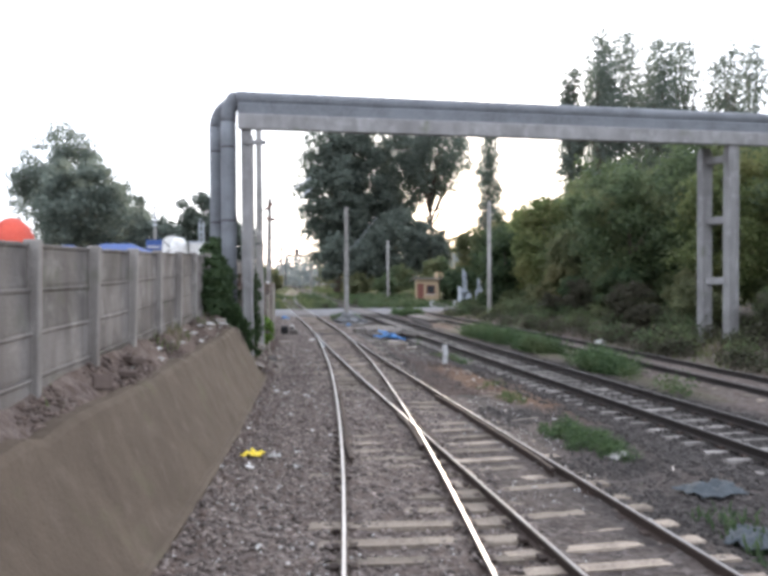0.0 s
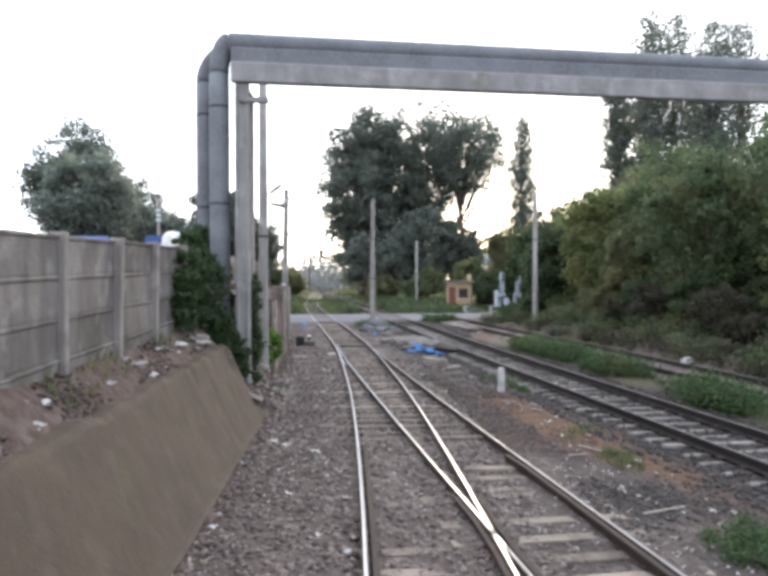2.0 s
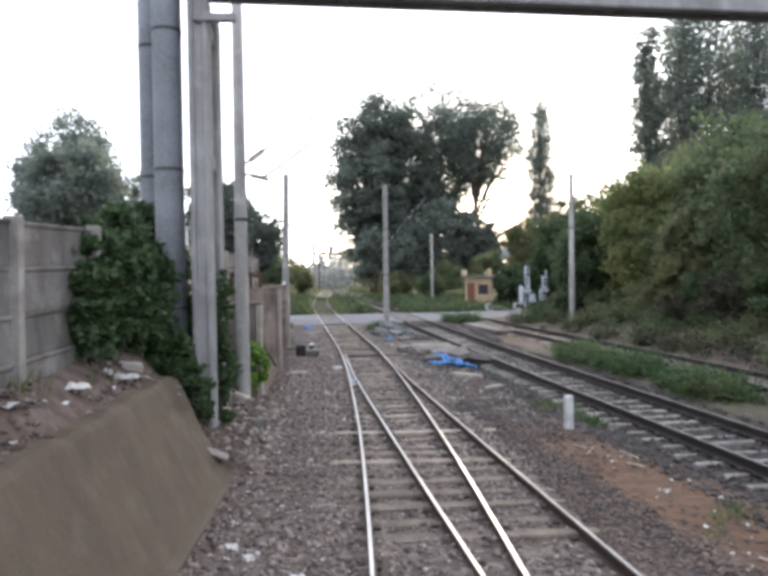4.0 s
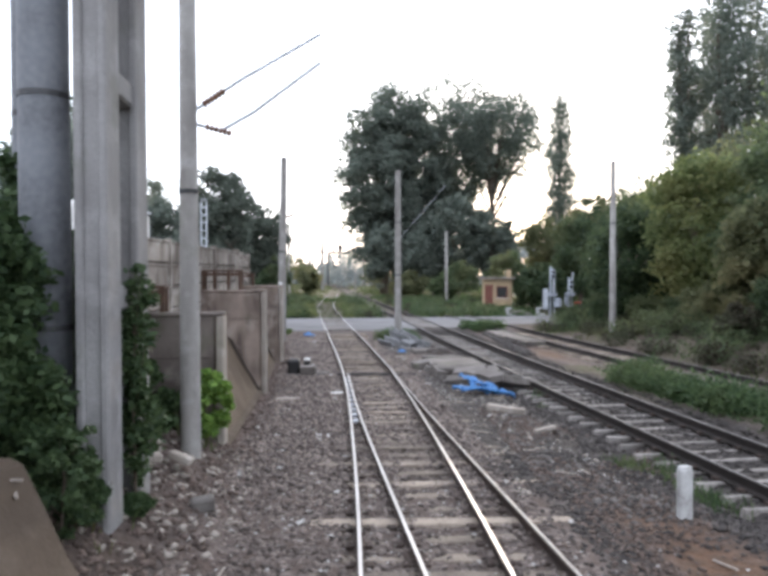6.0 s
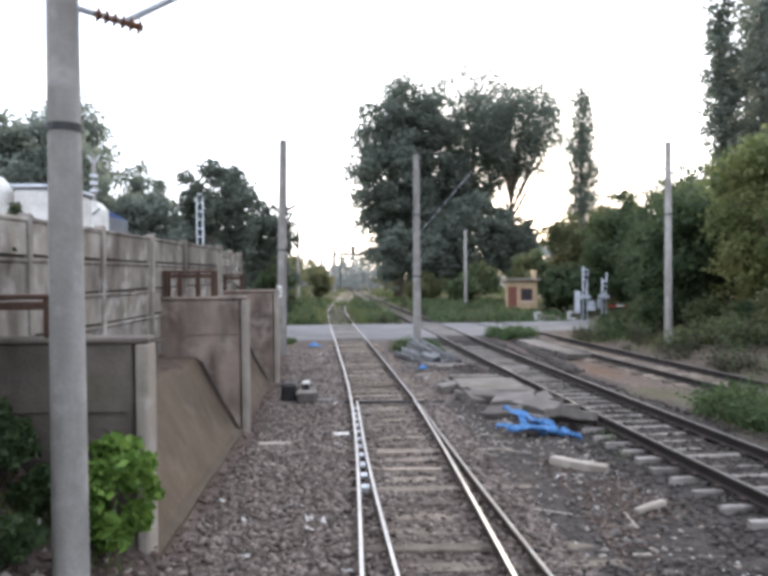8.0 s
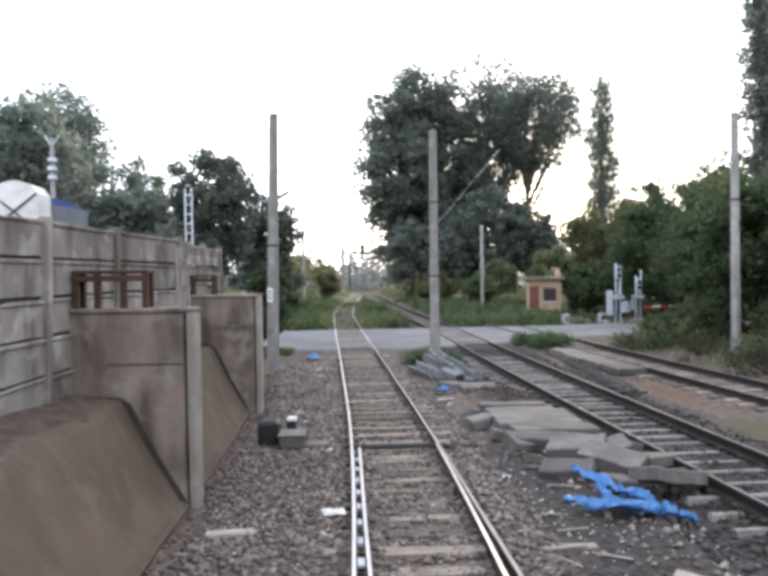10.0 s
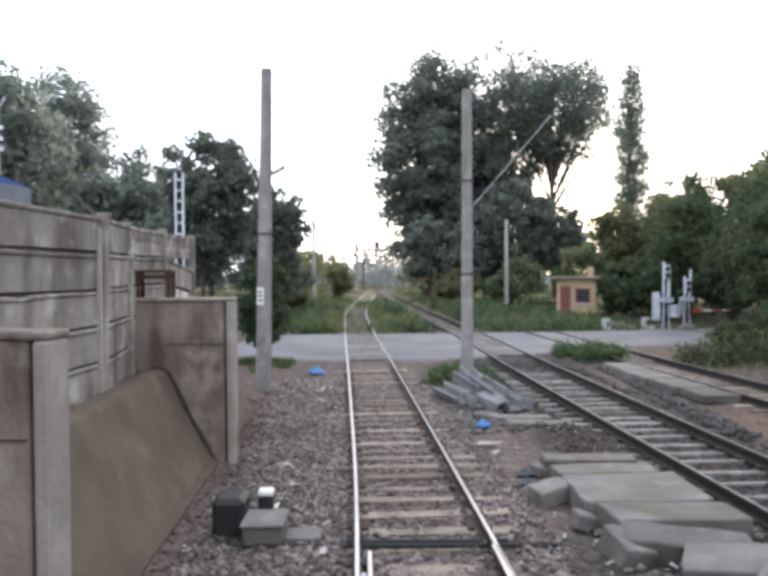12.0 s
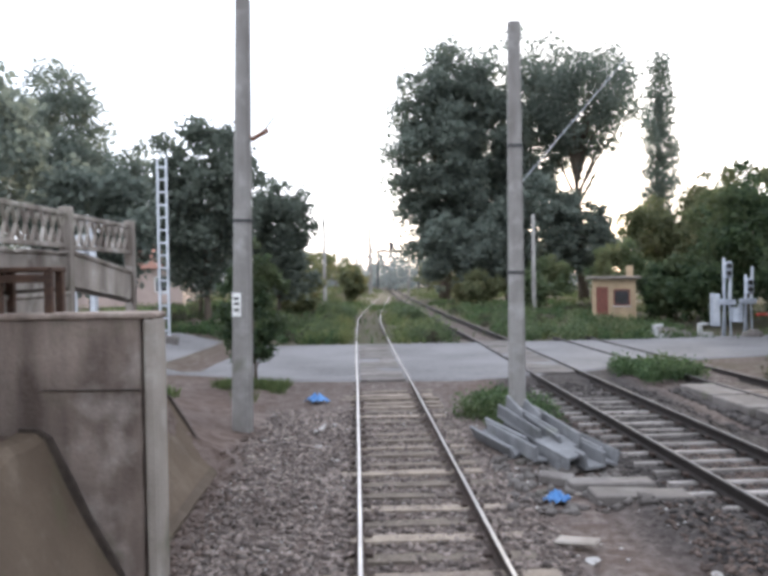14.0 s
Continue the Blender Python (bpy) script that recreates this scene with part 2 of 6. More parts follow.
def mesh_from(name, verts, faces, material, smooth=False):
    me = bpy.data.meshes.new(name)
    me.from_pydata([tuple(v) for v in verts], [], faces)
    me.materials.append(material)
    if smooth:
        me.polygons.foreach_set("use_smooth", [True] * len(me.polygons))
    me.update()
    return me


def fast_quads(name, v, material):
    """A mesh of loose quads from an array (n, 4, 3)."""
    q = len(v)
    me = bpy.data.meshes.new(name)
    me.vertices.add(q * 4)
    me.vertices.foreach_set("co", np.ascontiguousarray(v, dtype=np.float32).ravel())
    me.loops.add(q * 4)
    me.loops.foreach_set("vertex_index", np.arange(q * 4, dtype=np.int32))
    me.polygons.add(q)
    me.polygons.foreach_set("loop_start", np.arange(0, q * 4, 4, dtype=np.int32))
    me.materials.append(material)
    me.update(calc_edges=True)
    return me


def box(bm, c, s, m=None, bevel=0.0):
    """A box round c of size s, turned by m, with its edges rounded off by bevel."""
    t = Matrix.Translation(c) @ (m or Matrix.Identity(4)) @ Matrix.Diagonal((*s, 1))
    made = bmesh.ops.create_cube(bm, size=1, matrix=t)["verts"]
    if bevel:
        edges = list({e for v in made for e in v.link_edges})
        bmesh.ops.bevel(bm, geom=edges, offset=bevel, segments=1, affect="EDGES")
    return bm


def tube(bm, a, b, ra, rb=None, seg=10, caps=True):
    a, b = Vector(a), Vector(b)
    rb = ra if rb is None else rb
    q = (b - a).to_track_quat("Z", "Y").to_matrix().to_4x4()
    bmesh.ops.create_cone(bm, cap_ends=caps, segments=seg, radius1=ra, radius2=rb, depth=(b - a).length, matrix=Matrix.Translation((a + b) / 2) @ q)
    return bm


def B():
    return bmesh.new()


def moved(bm, m):
    bmesh.ops.transform(bm, matrix=m, verts=bm.verts)
    return bm


def sweep(bm, pts, profile):
    """A closed profile (across, up) carried along pts (x, y, z)."""
    rings = []
    for i, p in enumerate(pts):
        a, b = pts[max(i - 1, 0)], pts[min(i + 1, len(pts) - 1)]
        d = Vector((b[0] - a[0], b[1] - a[1], 0)).normalized()
        s = Vector((d.y, -d.x, 0))
        rings.append([bm.verts.new(Vector(p) + s * u + Vector((0, 0, w))) for u, w in profile])
    k = len(profile)
    for r0, r1 in zip(rings, rings[1:]):
        for j in range(k):
            bm.faces.new((r0[j], r0[(j + 1) % k], r1[(j + 1) % k], r1[j]))
    bm.faces.new(rings[0][::-1])
    bm.faces.new(rings[-1])
    bmesh.ops.recalc_face_normals(bm, faces=bm.faces)
    return bm


def smooth_line(ys, xs):
    grid = np.arange(-14, 230, 0.5)
    v = np.interp(grid, ys, xs)
    ker = np.ones(9) / 9
    for _ in range(2):
        v = np.convolve(np.pad(v, 4, mode="reflect", reflect_type="odd"), ker, mode="valid")
    return lambda y: float(np.interp(y, grid, v))


# ---- the plan ----
HALF = 0.7525
a_left = smooth_line([-14, -10, -3.8, 3, 6, 9, 12, 15, 18, 20, 23, 26, 29, 32, 35, 37.5, 40, 48, 57, 67, 77, 90, 110, 200],
                     [0.45, 0.75, 1.12, 1.49, 1.62, 1.70, 1.745, 1.755, 1.745, 1.72, 1.64, 1.535, 1.43, 1.27, 1.08, 0.88, 0.67, 0.0, -0.79, -1.6, -2.35, -2.85, -3.2, -5])
r_left = smooth_line([-14, 3, 10, 15, 20, 23.5, 26.2, 29, 31, 33.3, 40], [5.45, 3.86, 3.2, 2.72, 2.27, 1.97, 1.73, 1.55, 1.44, 1.33, 0.9])
r_right = smooth_line([-14, 3, 10, 15, 20, 23.5, 26.2, 29, 31, 33.3, 35, 37.5, 40, 48, 57, 67, 77, 90, 110, 200],
                      [6.95, 5.365, 4.705, 4.225, 3.775, 3.475, 3.235, 3.03, 2.90, 2.72, 2.59, 2.385, 2.175, 1.505, 0.715, -0.095, -0.845, -1.345, -1.7, -3.5])
t2 = smooth_line([-14, 0, 8, 13, 20, 27, 34, 41, 50, 62, 85, 120, 190, 230], [11.4, 10.1, 9.35, 8.85, 8.2, 7.55, 6.95, 6.4, 5.75, 4.95, 3.0, 0.5, -3.5, -6])
t3 = smooth_line([-14, 0, 14, 24, 32, 36, 49, 56, 64, 100], [15.2, 14.3, 13.3, 12.6, 11.9, 11.4, 10.0, 9.3, 8.6, 5.5])


def foot(y):
    return a_left(min(y, 48)) - 2.15


def fence_x(y):
    return float(np.interp(y, [-10, 18, 23, 30, 32, 35, 36.8, 42], [-1.9, -1.92, -2.48, -2.5, -2.5, -2.38, -2.72, -3.02]))


def fence_z(y):
    return float(np.interp(y, [-10, 6, 18, 40], [1.5, 1.62, 1.9, 2.05]))


def bump_noise(x, y, s):
    return noise.noise(Vector((x * s, y * s, 3.7)))


ROAD_NEAR = ([-60, -12, -6, -2, 3, 7, 11, 18, 40, 80], [57, 53.4, 52.1, 50.4, 50.3, 52.2, 54.6, 56.6, 61, 70])
ROAD_FAR = ([-60, -6, 3, 11, 18, 40, 80], [67, 60.5, 61.0, 61.8, 63.3, 68, 78])


def lined(y):
    return y < 18.1 or 23.9 < y < 41.2


def gz(x, y):
    """Height of the ground."""
    rough = 0.03 * bump_noise(x, y, 1.1) + 0.022 * bump_noise(x, y, 3.3)
    if y < 50 and x < a_left(y) - 0.12:
        rough += 0.05
    z = rough
    if y < 34:
        bury = 0.024 + 0.062 * bump_noise(x + 9, y, 0.55)
        if a_left(y) < x < a_left(y) + 1.505 or r_left(y) < x < r_left(y) + 1.505:
            z += bury * float(np.interp(y, [13, 21], [1, 0.25]))
            side = min(abs(x - a_left(y)), abs(x - a_left(y) - 1.505), abs(x - r_left(y)), abs(x - r_left(y) - 1.505))
            z += 0.027 * float(np.interp(side + 0.12 * bump_noise(x, y, 1.7), [0.1, 0.42], [1, 0]))
        elif x > r_left(y) + 1.62:
            z += 0.045
    if abs(x - t2(y)) < 1.6 and y < 48:
        z = 0.6 * z - 0.055
    d = foot(y) - x
    if y < 60:
        if lined(y):
            if y > 23:
                bank = np.interp(d, [0, 0.25, 1.0, 1.22, 1.75, 2.05, 2.6, 30], [0, 0.0, 1.42, 1.5, 1.58, 1.7, 2.0, 2.0])
            else:
                bank = np.interp(d, [0, 0.05, 0.8, 1.02, 1.42, 2.4, 4, 30], [0, 0.0, 1.42, 1.6, 1.98, 2.02, 2.0, 2.0])
                bank += 0.16 * max(0.0, bump_noise(x * 1.4, y, 0.9)) * float(np.interp(d, [0.9, 1.25, 1.7], [0, 1, 0]))
        else:
            bank = np.interp(d, [-0.5, 0.2, 1.2, 1.9, 4, 30], [0, 0.35, 1.05, 1.75, 2.0, 2.0])
        bank *= float(np.interp(y, [41.2, 42.4, 45, 50], [1, 0.55, 0.2, 0.1]))
        if y > 50:
            bank = 0.1
        z += float(bank) + (0.05 * bump_noise(x, y, 0.8) if d > 0.9 else 0)
    for line in (t2, t3):
        near = abs(x - line(y))
        if 0.95 < near < 1.9:
            z -= 0.06 * min(1, (near - 0.95) / 0.6)
    z += 0.34 * max(0.0, 1 - math.hypot((x - 4.9) / 0.95, (y - 38.9) / 1.5)) * (1 + 0.5 * bump_noise(x, y, 2.6))
    if 5.4 < x < 7 and y < 34:
        z -= 0.05
    near, far = np.interp(x, *ROAD_NEAR), np.interp(x, *ROAD_FAR)
    if near - 2 < y < far + 2:
        k = min(1, (y - near + 2) / 2, (far + 2 - y) / 2)
        z = z * (1 - k) + 0.10 * k
    if y > 64:
        off = min(abs(x - a_left(y) - HALF), abs(x - t2(y)))
        z += min(0.25, (y - 64) * 0.02) * float(np.interp(off, [1.0, 2.0], [0, 1])) - 0.05 * float(np.interp(off, [1.0, 1.6], [1, 0]))
    if x > t3(min(y, 60)) + 1.9:
        z += min(0.8, (x - t3(min(y, 60)) - 1.9) * 0.36) * float(np.interp(y, [44, 52, 53], [1, 0.1, 0.0]))
    if x < -6 and y > 52:
        z += min(0.6, (-6 - x) * 0.25)
    return z


def soil(x, y):
    """How much ballast, rusty earth, turf and darkening lie at a place."""
    n1 = bump_noise(x, y, 0.35) + 0.6 * bump_noise(x, y, 1.3)
    d = min(abs(x - a_left(y) - HALF), abs(x - r_left(y) - HALF) if y < 33 else 9)
    ballast = float(np.interp(d + 0.5 * n1, [0.6, 1.6, 2.6], [0.9, 0.7, 0.35]))
    for line in (t2, t3):
        ballast = max(ballast, float(np.interp(abs(x - line(y)) + 0.3 * n1, [1.2, 2.2], [1, 0])))
    rusty = 2.0 * max(0.0, 1.05 - math.hypot((x - 6.25 + (y - 15.5) * 0.15) / 0.95, (y - 15.8) / 6.0) + 0.4 * n1)
    rusty = max(rusty, 1.15 - math.hypot((x - 9.3) / 0.8, (y - 39.7) / 3) + 0.35 * n1, 0.5 * max(0.0, 1 - math.hypot((x - 3.4) / 1.0, (y - 48) / 3)))
    if x < foot(y):
        ballast, rusty = 0.0, float(np.clip(0.12 + 0.25 * n1, 0, 0.5))
    turf = 0.0
    if y > 61.5:
        turf = float(np.clip(0.75 + 0.5 * n1 - max(0, 2 - abs(x - t2(y))) * 0.5, 0, 1))
    if x > t3(y) + 1.3:
        turf = max(turf, float(np.clip(0.25 + 0.5 * n1, 0, 1)))
        ballast = 0.0
    turf = max(turf, float(np.clip(1.1 - abs(x - t3(y) + 2.1) + 0.6 * n1, 0, 1)) * (1 if 12 < y < 36 else 0) * 0.8)
    if x < fence_x(y) - 3:
        turf = 0.3
    dark = float(np.interp(abs(x - t2(y)) + 0.35 * n1, [1.5, 2.3], [0.95, 0])) if y < 52 else 0.0
    dark = max(dark, float(np.clip(0.9 - abs(x - 7.0) + 0.7 * n1, 0, 0.9)) if y < 12 else 0.0)
    if x > r_left(y) + 0.2 and y < 16:
        dark = max(dark, float(np.clip(0.55 + 0.5 * n1, 0, 0.8)) * float(np.interp(y, [8, 16], [1, 0])) * (1 - float(np.clip(rusty, 0, 1))))
    # bare slope: shade of the ivy put into the soil colour
    if x < -0.2 and 18 < y < 23.8:
        dark = max(dark, float(np.clip(0.55 + 0.6 * n1, 0, 0.85)))
    dark = max(dark, min(0.9, 1.5 * max(0.0, 1.1 - math.hypot((x - 4.9) / 1.1, (y - 38.7) / 1.9))))
    if r_left(y) + 2.1 < x < t2(y) and y < 34:
        dark = max(dark, float(np.clip(0.85 + 0.6 * n1, 0, 0.95)) * (1 - float(np.clip(rusty, 0, 1))))
    return ballast, float(np.clip(rusty, 0, 1)), turf, dark


# ---- ground ----
xs = np.unique(np.concatenate([[-1500, -600, -250, -120, -70, -45, -30, -20, -14, -10, -7, -5], np.arange(-4, 12, 0.16), np.arange(12, 24, 0.5), [26, 30, 36, 45, 60, 90, 150, 300, 700, 1500]]))
ys = np.unique(np.concatenate([[-600, -200, -60, -25, -14], np.arange(-8, 50, 0.25), np.arange(50, 66, 0.4), np.arange(66, 110, 1.5), [115, 122, 130, 145, 170, 200, 260, 400, 800, 2000]]))
gv = [(x, y, gz(x, y)) for y in ys for x in xs]
nx = len(xs)
gf = [(j * nx + i, j * nx + i + 1, (j + 1) * nx + i + 1, (j + 1) * nx + i) for j in range(len(ys) - 1) for i in range(nx - 1)]
gme = mesh_from("ground", gv, gf, M_GROUND, True)
col = gme.color_attributes.new("soil", "FLOAT_COLOR", "POINT")
cv = np.ones((len(gv), 4), dtype=np.float32)
for i, (x, y, z) in enumerate(gv):
    cv[i] = soil(x, y)
col.data.foreach_set("color", cv.ravel())
tagged(new("ground", gme), "brown-grey ballast and trodden dirt with litter", "ground", kind="structure")

# the road over the crossing
bm = B()
rx = [-60, -30, -18, -12, -9, -6, -4, -2, 0, 1.5, 3, 5, 7, 9, 11, 14, 18, 24, 40, 80]
rows = []
for x in rx:
    a, b = np.interp(x, *ROAD_NEAR), np.interp(x, *ROAD_FAR)
    lift = min(0.6, max(0, (-6 - x) * 0.25))
    rows.append([bm.verts.new((x, y, z + lift)) for y, z in ((a - 0.35, 0.0), (a + 0.1 * bump_noise(x, 3, 0.9), 0.15), (a * 0.75 + b * 0.25, 0.158), (a * 0.25 + b * 0.75, 0.158), (b + 0.1 * bump_noise(x, 9, 0.9), 0.15), (b + 0.35, 0.0))])
for r0, r1 in zip(rows, rows[1:]):
    for j in range(5):
        bm.faces.new((r0[j], r1[j], r1[j + 1], r0[j + 1]))
tagged(part("road", bm, M_ASPH), "worn pale grey asphalt road over the level crossing", "road", kind="structure")

# ---- railway tracks ----
RAIL = [(-0.07, 0.0), (0.07, 0.0), (0.07, 0.014), (0.012, 0.035), (0.012, 0.115), (0.036, 0.125), (0.036, 0.155), (0.028, 0.163), (-0.028, 0.163), (-0.036, 0.155), (-0.036, 0.125), (-0.012, 0.115), (-0.012, 0.035), (-0.07, 0.014)]
TOP = [(-0.021, 0.161), (0.021, 0.161), (0.021, 0.166), (-0.021, 0.166)]
RZ = 0.005


def rail(parent, line, y0, y1, top, label="", lift=0.0):
    pts = [(line(y), y, RZ + lift) for y in np.linspace(y0, y1, max(3, int((y1 - y0) / 0.6)))]
    ob = part("rail", sweep(B(), pts, RAIL if not lift else [(u * 1.15, w * 1.12 - 0.012) for u, w in RAIL]), M_RUST2 if lift else M_RUST, parent, label)
    if top:
        part("running_surface", sweep(B(), pts, TOP if not lift else [(u * 0.9, w + 0.0085) for u, w in TOP]), top, ob, "polished bright steel" if top is M_STEEL else "half-worn steel" if top is M_WORN else "dull steel")
    return ob


def sleeper_mesh(length, material, k, width=0.215):
    rng = random.Random(k)
    bm = box(B(), (0, 0, -0.07), (length, width, 0.17), None, 0.012)
    for v in bm.verts:
        v.co += Vector((rng.uniform(-0.03, 0.03), rng.uniform(-0.018, 0.018), rng.uniform(-0.012, 0.012)))
    me = bpy.data.meshes.new("sleeper")
    bm.to_mesh(me)
    bm.free()
    me.materials.append(material)
    return me


def sleepers(parent, mid, y0, y1, step, meshes, seed, z=0.024):
    rng = random.Random(seed)
    y = y0
    while y < y1:
        slope = math.degrees(math.atan((mid(y + 0.5) - mid(y - 0.5))))
        shared("sleeper", rng.choice(meshes), parent, pose(mid(y) + rng.uniform(-0.05, 0.05), y, z + rng.uniform(-0.022, 0.014), rng.uniform(-1, 1), rng.uniform(-0.5, 0.5), -slope + rng.uniform(-1.2, 1.2)))
        y += step * rng.uniform(0.95, 1.05)


def plates(parent, lines, y0, y1, step, name="rail_fastening"):
    """Chairs and bolts that hold the rails, at every sleeper."""
    bm = B()
    y = y0
    while y < y1:
        for line in lines:
            for s in (-1, 1):
                box(bm, (line(y) + s * 0.105, y, 0.035), (0.085, 0.13, 0.04))
        y += step
    tagged(part(name, bm, M_RUST, parent), kind="stuff")


a_mid = lambda y: a_left(y) + HALF
a_right = lambda y: a_left(y) + 2 * HALF
r_mid = lambda y: r_left(y) + HALF
STEP = 0.545
wood = [sleeper_mesh(2.45, M_SLEEPER, k) for k in range(5)]
wood_long = [sleeper_mesh(3.3, M_SLEEPER, 10 + k) for k in range(3)]
conc = [sleeper_mesh(2.5, M_SLEEPER2, 20 + k, 0.115) for k in range(4)]

track = thing("railway_track", "running line with bright worn rails on half-buried sleepers", "railway track", group="railway tracks")
rail(track, a_left, -13, 130, M_STEEL)
rail(track, a_right, -13, 33.3, M_STEEL)
rail(track, r_right, 33.3, 130, M_STEEL)
rail(track, lambda y: a_left(y) + 0.105 + max(0, abs(y - 11) - 2.6) * 0.06, 7.6, 14.4, None, "short rusty check rail")
sleepers(track, a_mid, -12, 12, STEP, wood, 1)
sleepers(track, lambda y: a_mid(y) + 0.35, 12, 33, STEP, wood_long, 2)
sleepers(track, a_mid, 33, 50, STEP, wood, 3)
plates(track, (a_left, a_right), -4, 50, STEP)
siding = thing("railway_track", "diverging line joining at rusty switch blades", "railway track", group="railway tracks")
rail(siding, r_left, -13, 9.4, M_WORN)
rail(siding, r_left, 9.42, 33.1, M_STEEL)
rail(siding, r_right, -13, 33.3, M_WORN)
rail(siding, lambda y: r_right(y) - 0.105 - max(0, abs(y - 10) - 2.6) * 0.06, 6.6, 13.4, None, "short rusty check rail")
sleepers(siding, r_mid, -12, 12, STEP, wood, 4)
rail(siding, lambda y: min(a_right(y), r_left(y)) - 0.09, 8.3, 11.2, None, "dark wing rail at the crossing")
rail(siding, lambda y: max(a_right(y), r_left(y)) + 0.09, 8.3, 11.2, None, "dark wing rail at the crossing")
plates(siding, (r_left, r_right), -4, 31, STEP)
for line, tag, seed, far in ((t2, "rusty little-used line on pale concrete sleepers", 5, 200), (t3, "overgrown rusty side line beside weeds", 6, 63)):
    tr = thing("railway_track", tag, "railway track", group="railway tracks")
    rail(tr, lambda y: line(y) - HALF, -13, far, M_DULL, "", 0.035)
    rail(tr, lambda y: line(y) + HALF, -13, far, M_DULL, "", 0.035)
    sleepers(tr, line, -10, 52 if line is t2 else 54, 0.6, conc if line is t2 else wood, seed, -0.015 if line is t2 else 0.02)
    plates(tr, (lambda y: line(y) - HALF, lambda y: line(y) + HALF), -4, 50, 0.6)

# ---- the lined bank, its cross walls and fences ----
def strip_mesh(rows):
    bm = B()
    vr = [[bm.verts.new(p) for p in r] for r in rows]
    for r0, r1 in zip(vr, vr[1:]):
        for a in range(len(r0) - 1):
            bm.faces.new((r0[a], r1[a], r1[a + 1], r0[a + 1]))
    bm.faces.new(vr[0])
    bm.faces.new(vr[-1][::-1])
    bmesh.ops.recalc_face_normals(bm, faces=bm.faces)
    return bm


def lining(y0, y1, top=1.6, end=1.6, shift=0.0):
    t = thing("retaining_slope", "brown cement-faced sloping retaining bank beside the track", "retaining wall", group="bank facings")
    n = max(6, int((y1 - y0) / 0.28))
    face, kerb = [], []
    for i in range(n + 1):
        y = y0 + (y1 - y0) * i / n
        h = top + (end - top) * i / n
        f = foot(y) - shift
        row = []
        for k, (u, z) in enumerate(((f + 0.08, -0.05), (f + 0.05, 0.10), (f - 0.13, h * 0.25), (f - 0.33, h * 0.48), (f - 0.53, h * 0.72), (f - 0.72, h - 0.05), (f - 0.80, h + 0.02), (f - 0.98, h + 0.03), (f - 0.98, h - 0.3))):
            w = 0.03 * bump_noise(k * 0.37, y, 1.3) + 0.015 * bump_noise(k, y, 4.1) if 0 < k < 8 else 0
            row.append((u + w, y, z + w * 0.6 + (0.06 * bump_noise(9, y, 1.4) + 0.05 * bump_noise(5, y, 4.6) if k in (5, 6, 7) else 0)))
        face.append(row)
        g0 = (f + 0.13 if shift else foot(y) + 0.16) + 0.025 * bump_noise(4, y, 2.6)
        kerb.append([(g0, y, -0.06), (g0, y, 0.09 + 0.012 * bump_noise(7, y, 3)), (g0 - 0.05, y, 0.115), (f + 0.02, y, 0.125 + 0.2 * shift), (f - 0.02, y, -0.06)])
    part("facing", strip_mesh(face), M_LINING2 if shift else M_LINING, t)
    if shift:
        # dark strip put in for the shaded gap between facing and wall
        joint = []
        for y in (y1 - 0.02, y1 + 0.03):
            f = foot(y) - shift
            joint.append([(f + 0.1, y, -0.05), (f + 0.09, y, 0.10), (f - 0.06, y, end * 0.25), (f - 0.27, y, end * 0.48), (f - 0.45, y, end * 0.72), (f - 0.66, y, end - 0.03), (f - 0.80, y, end + 0.055), (f - 0.98, y, end + 0.06), (f - 0.98, y, end - 0.2)])
        part("gap_shade_strip", strip_mesh(joint), M_DARKJOINT, t, "dark strip for the shaded gap against the wall")
    part("foot_kerb", strip_mesh(kerb), M_LINING, t, "low crumbling cement kerb")
    return t


lining(-10, 18.0)
lining(24.05, 30.4, 1.5, 1.5, 0.2)
lining(30.85, 37.0, 1.55, 1.6, 0.22)
lining(37.45, 41.3, 1.5, 1.25, 0.2)



def cross_wall(y, edge, top, mat):
    w = thing("cross_wall", "stained concrete wall standing across the bank", "retaining wall", 0, y, 0, group="cross walls")
    left = fence_x(y) - 0.16
    bm = B()
    box(bm, ((left + edge - 0.16) / 2, 0.16, top / 2 - 0.1), (edge - 0.16 - left, 0.26, top + 0.2), None, 0.02)
    part("wall_panel", bm, mat, w)
    part("coping", box(B(), ((left + edge) / 2, 0.16, top + 0.012), (edge - left + 0.02, 0.33, 0.07), None, 0.02), mat, w, "crumbling coping")
    part("end_post", box(B(), (edge - 0.055, 0.15, top / 2 - 0.1), (0.125, 0.31, top + 0.16), None, 0.025), M_EDGE, w, "pale concrete end post")
    bm = B()
    box(bm, ((left + edge) / 2 + 0.25, 0.024, top - 0.72), ((edge - left) * 0.55, 0.02, 0.011))
    part("joint_line", bm, M_DARKJOINT, w)
    return w


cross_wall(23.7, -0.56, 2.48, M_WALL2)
cross_wall(30.45, -0.78, 2.72, M_WALL)
cross_wall(37.05, -1.08, 2.74, M_WALL)


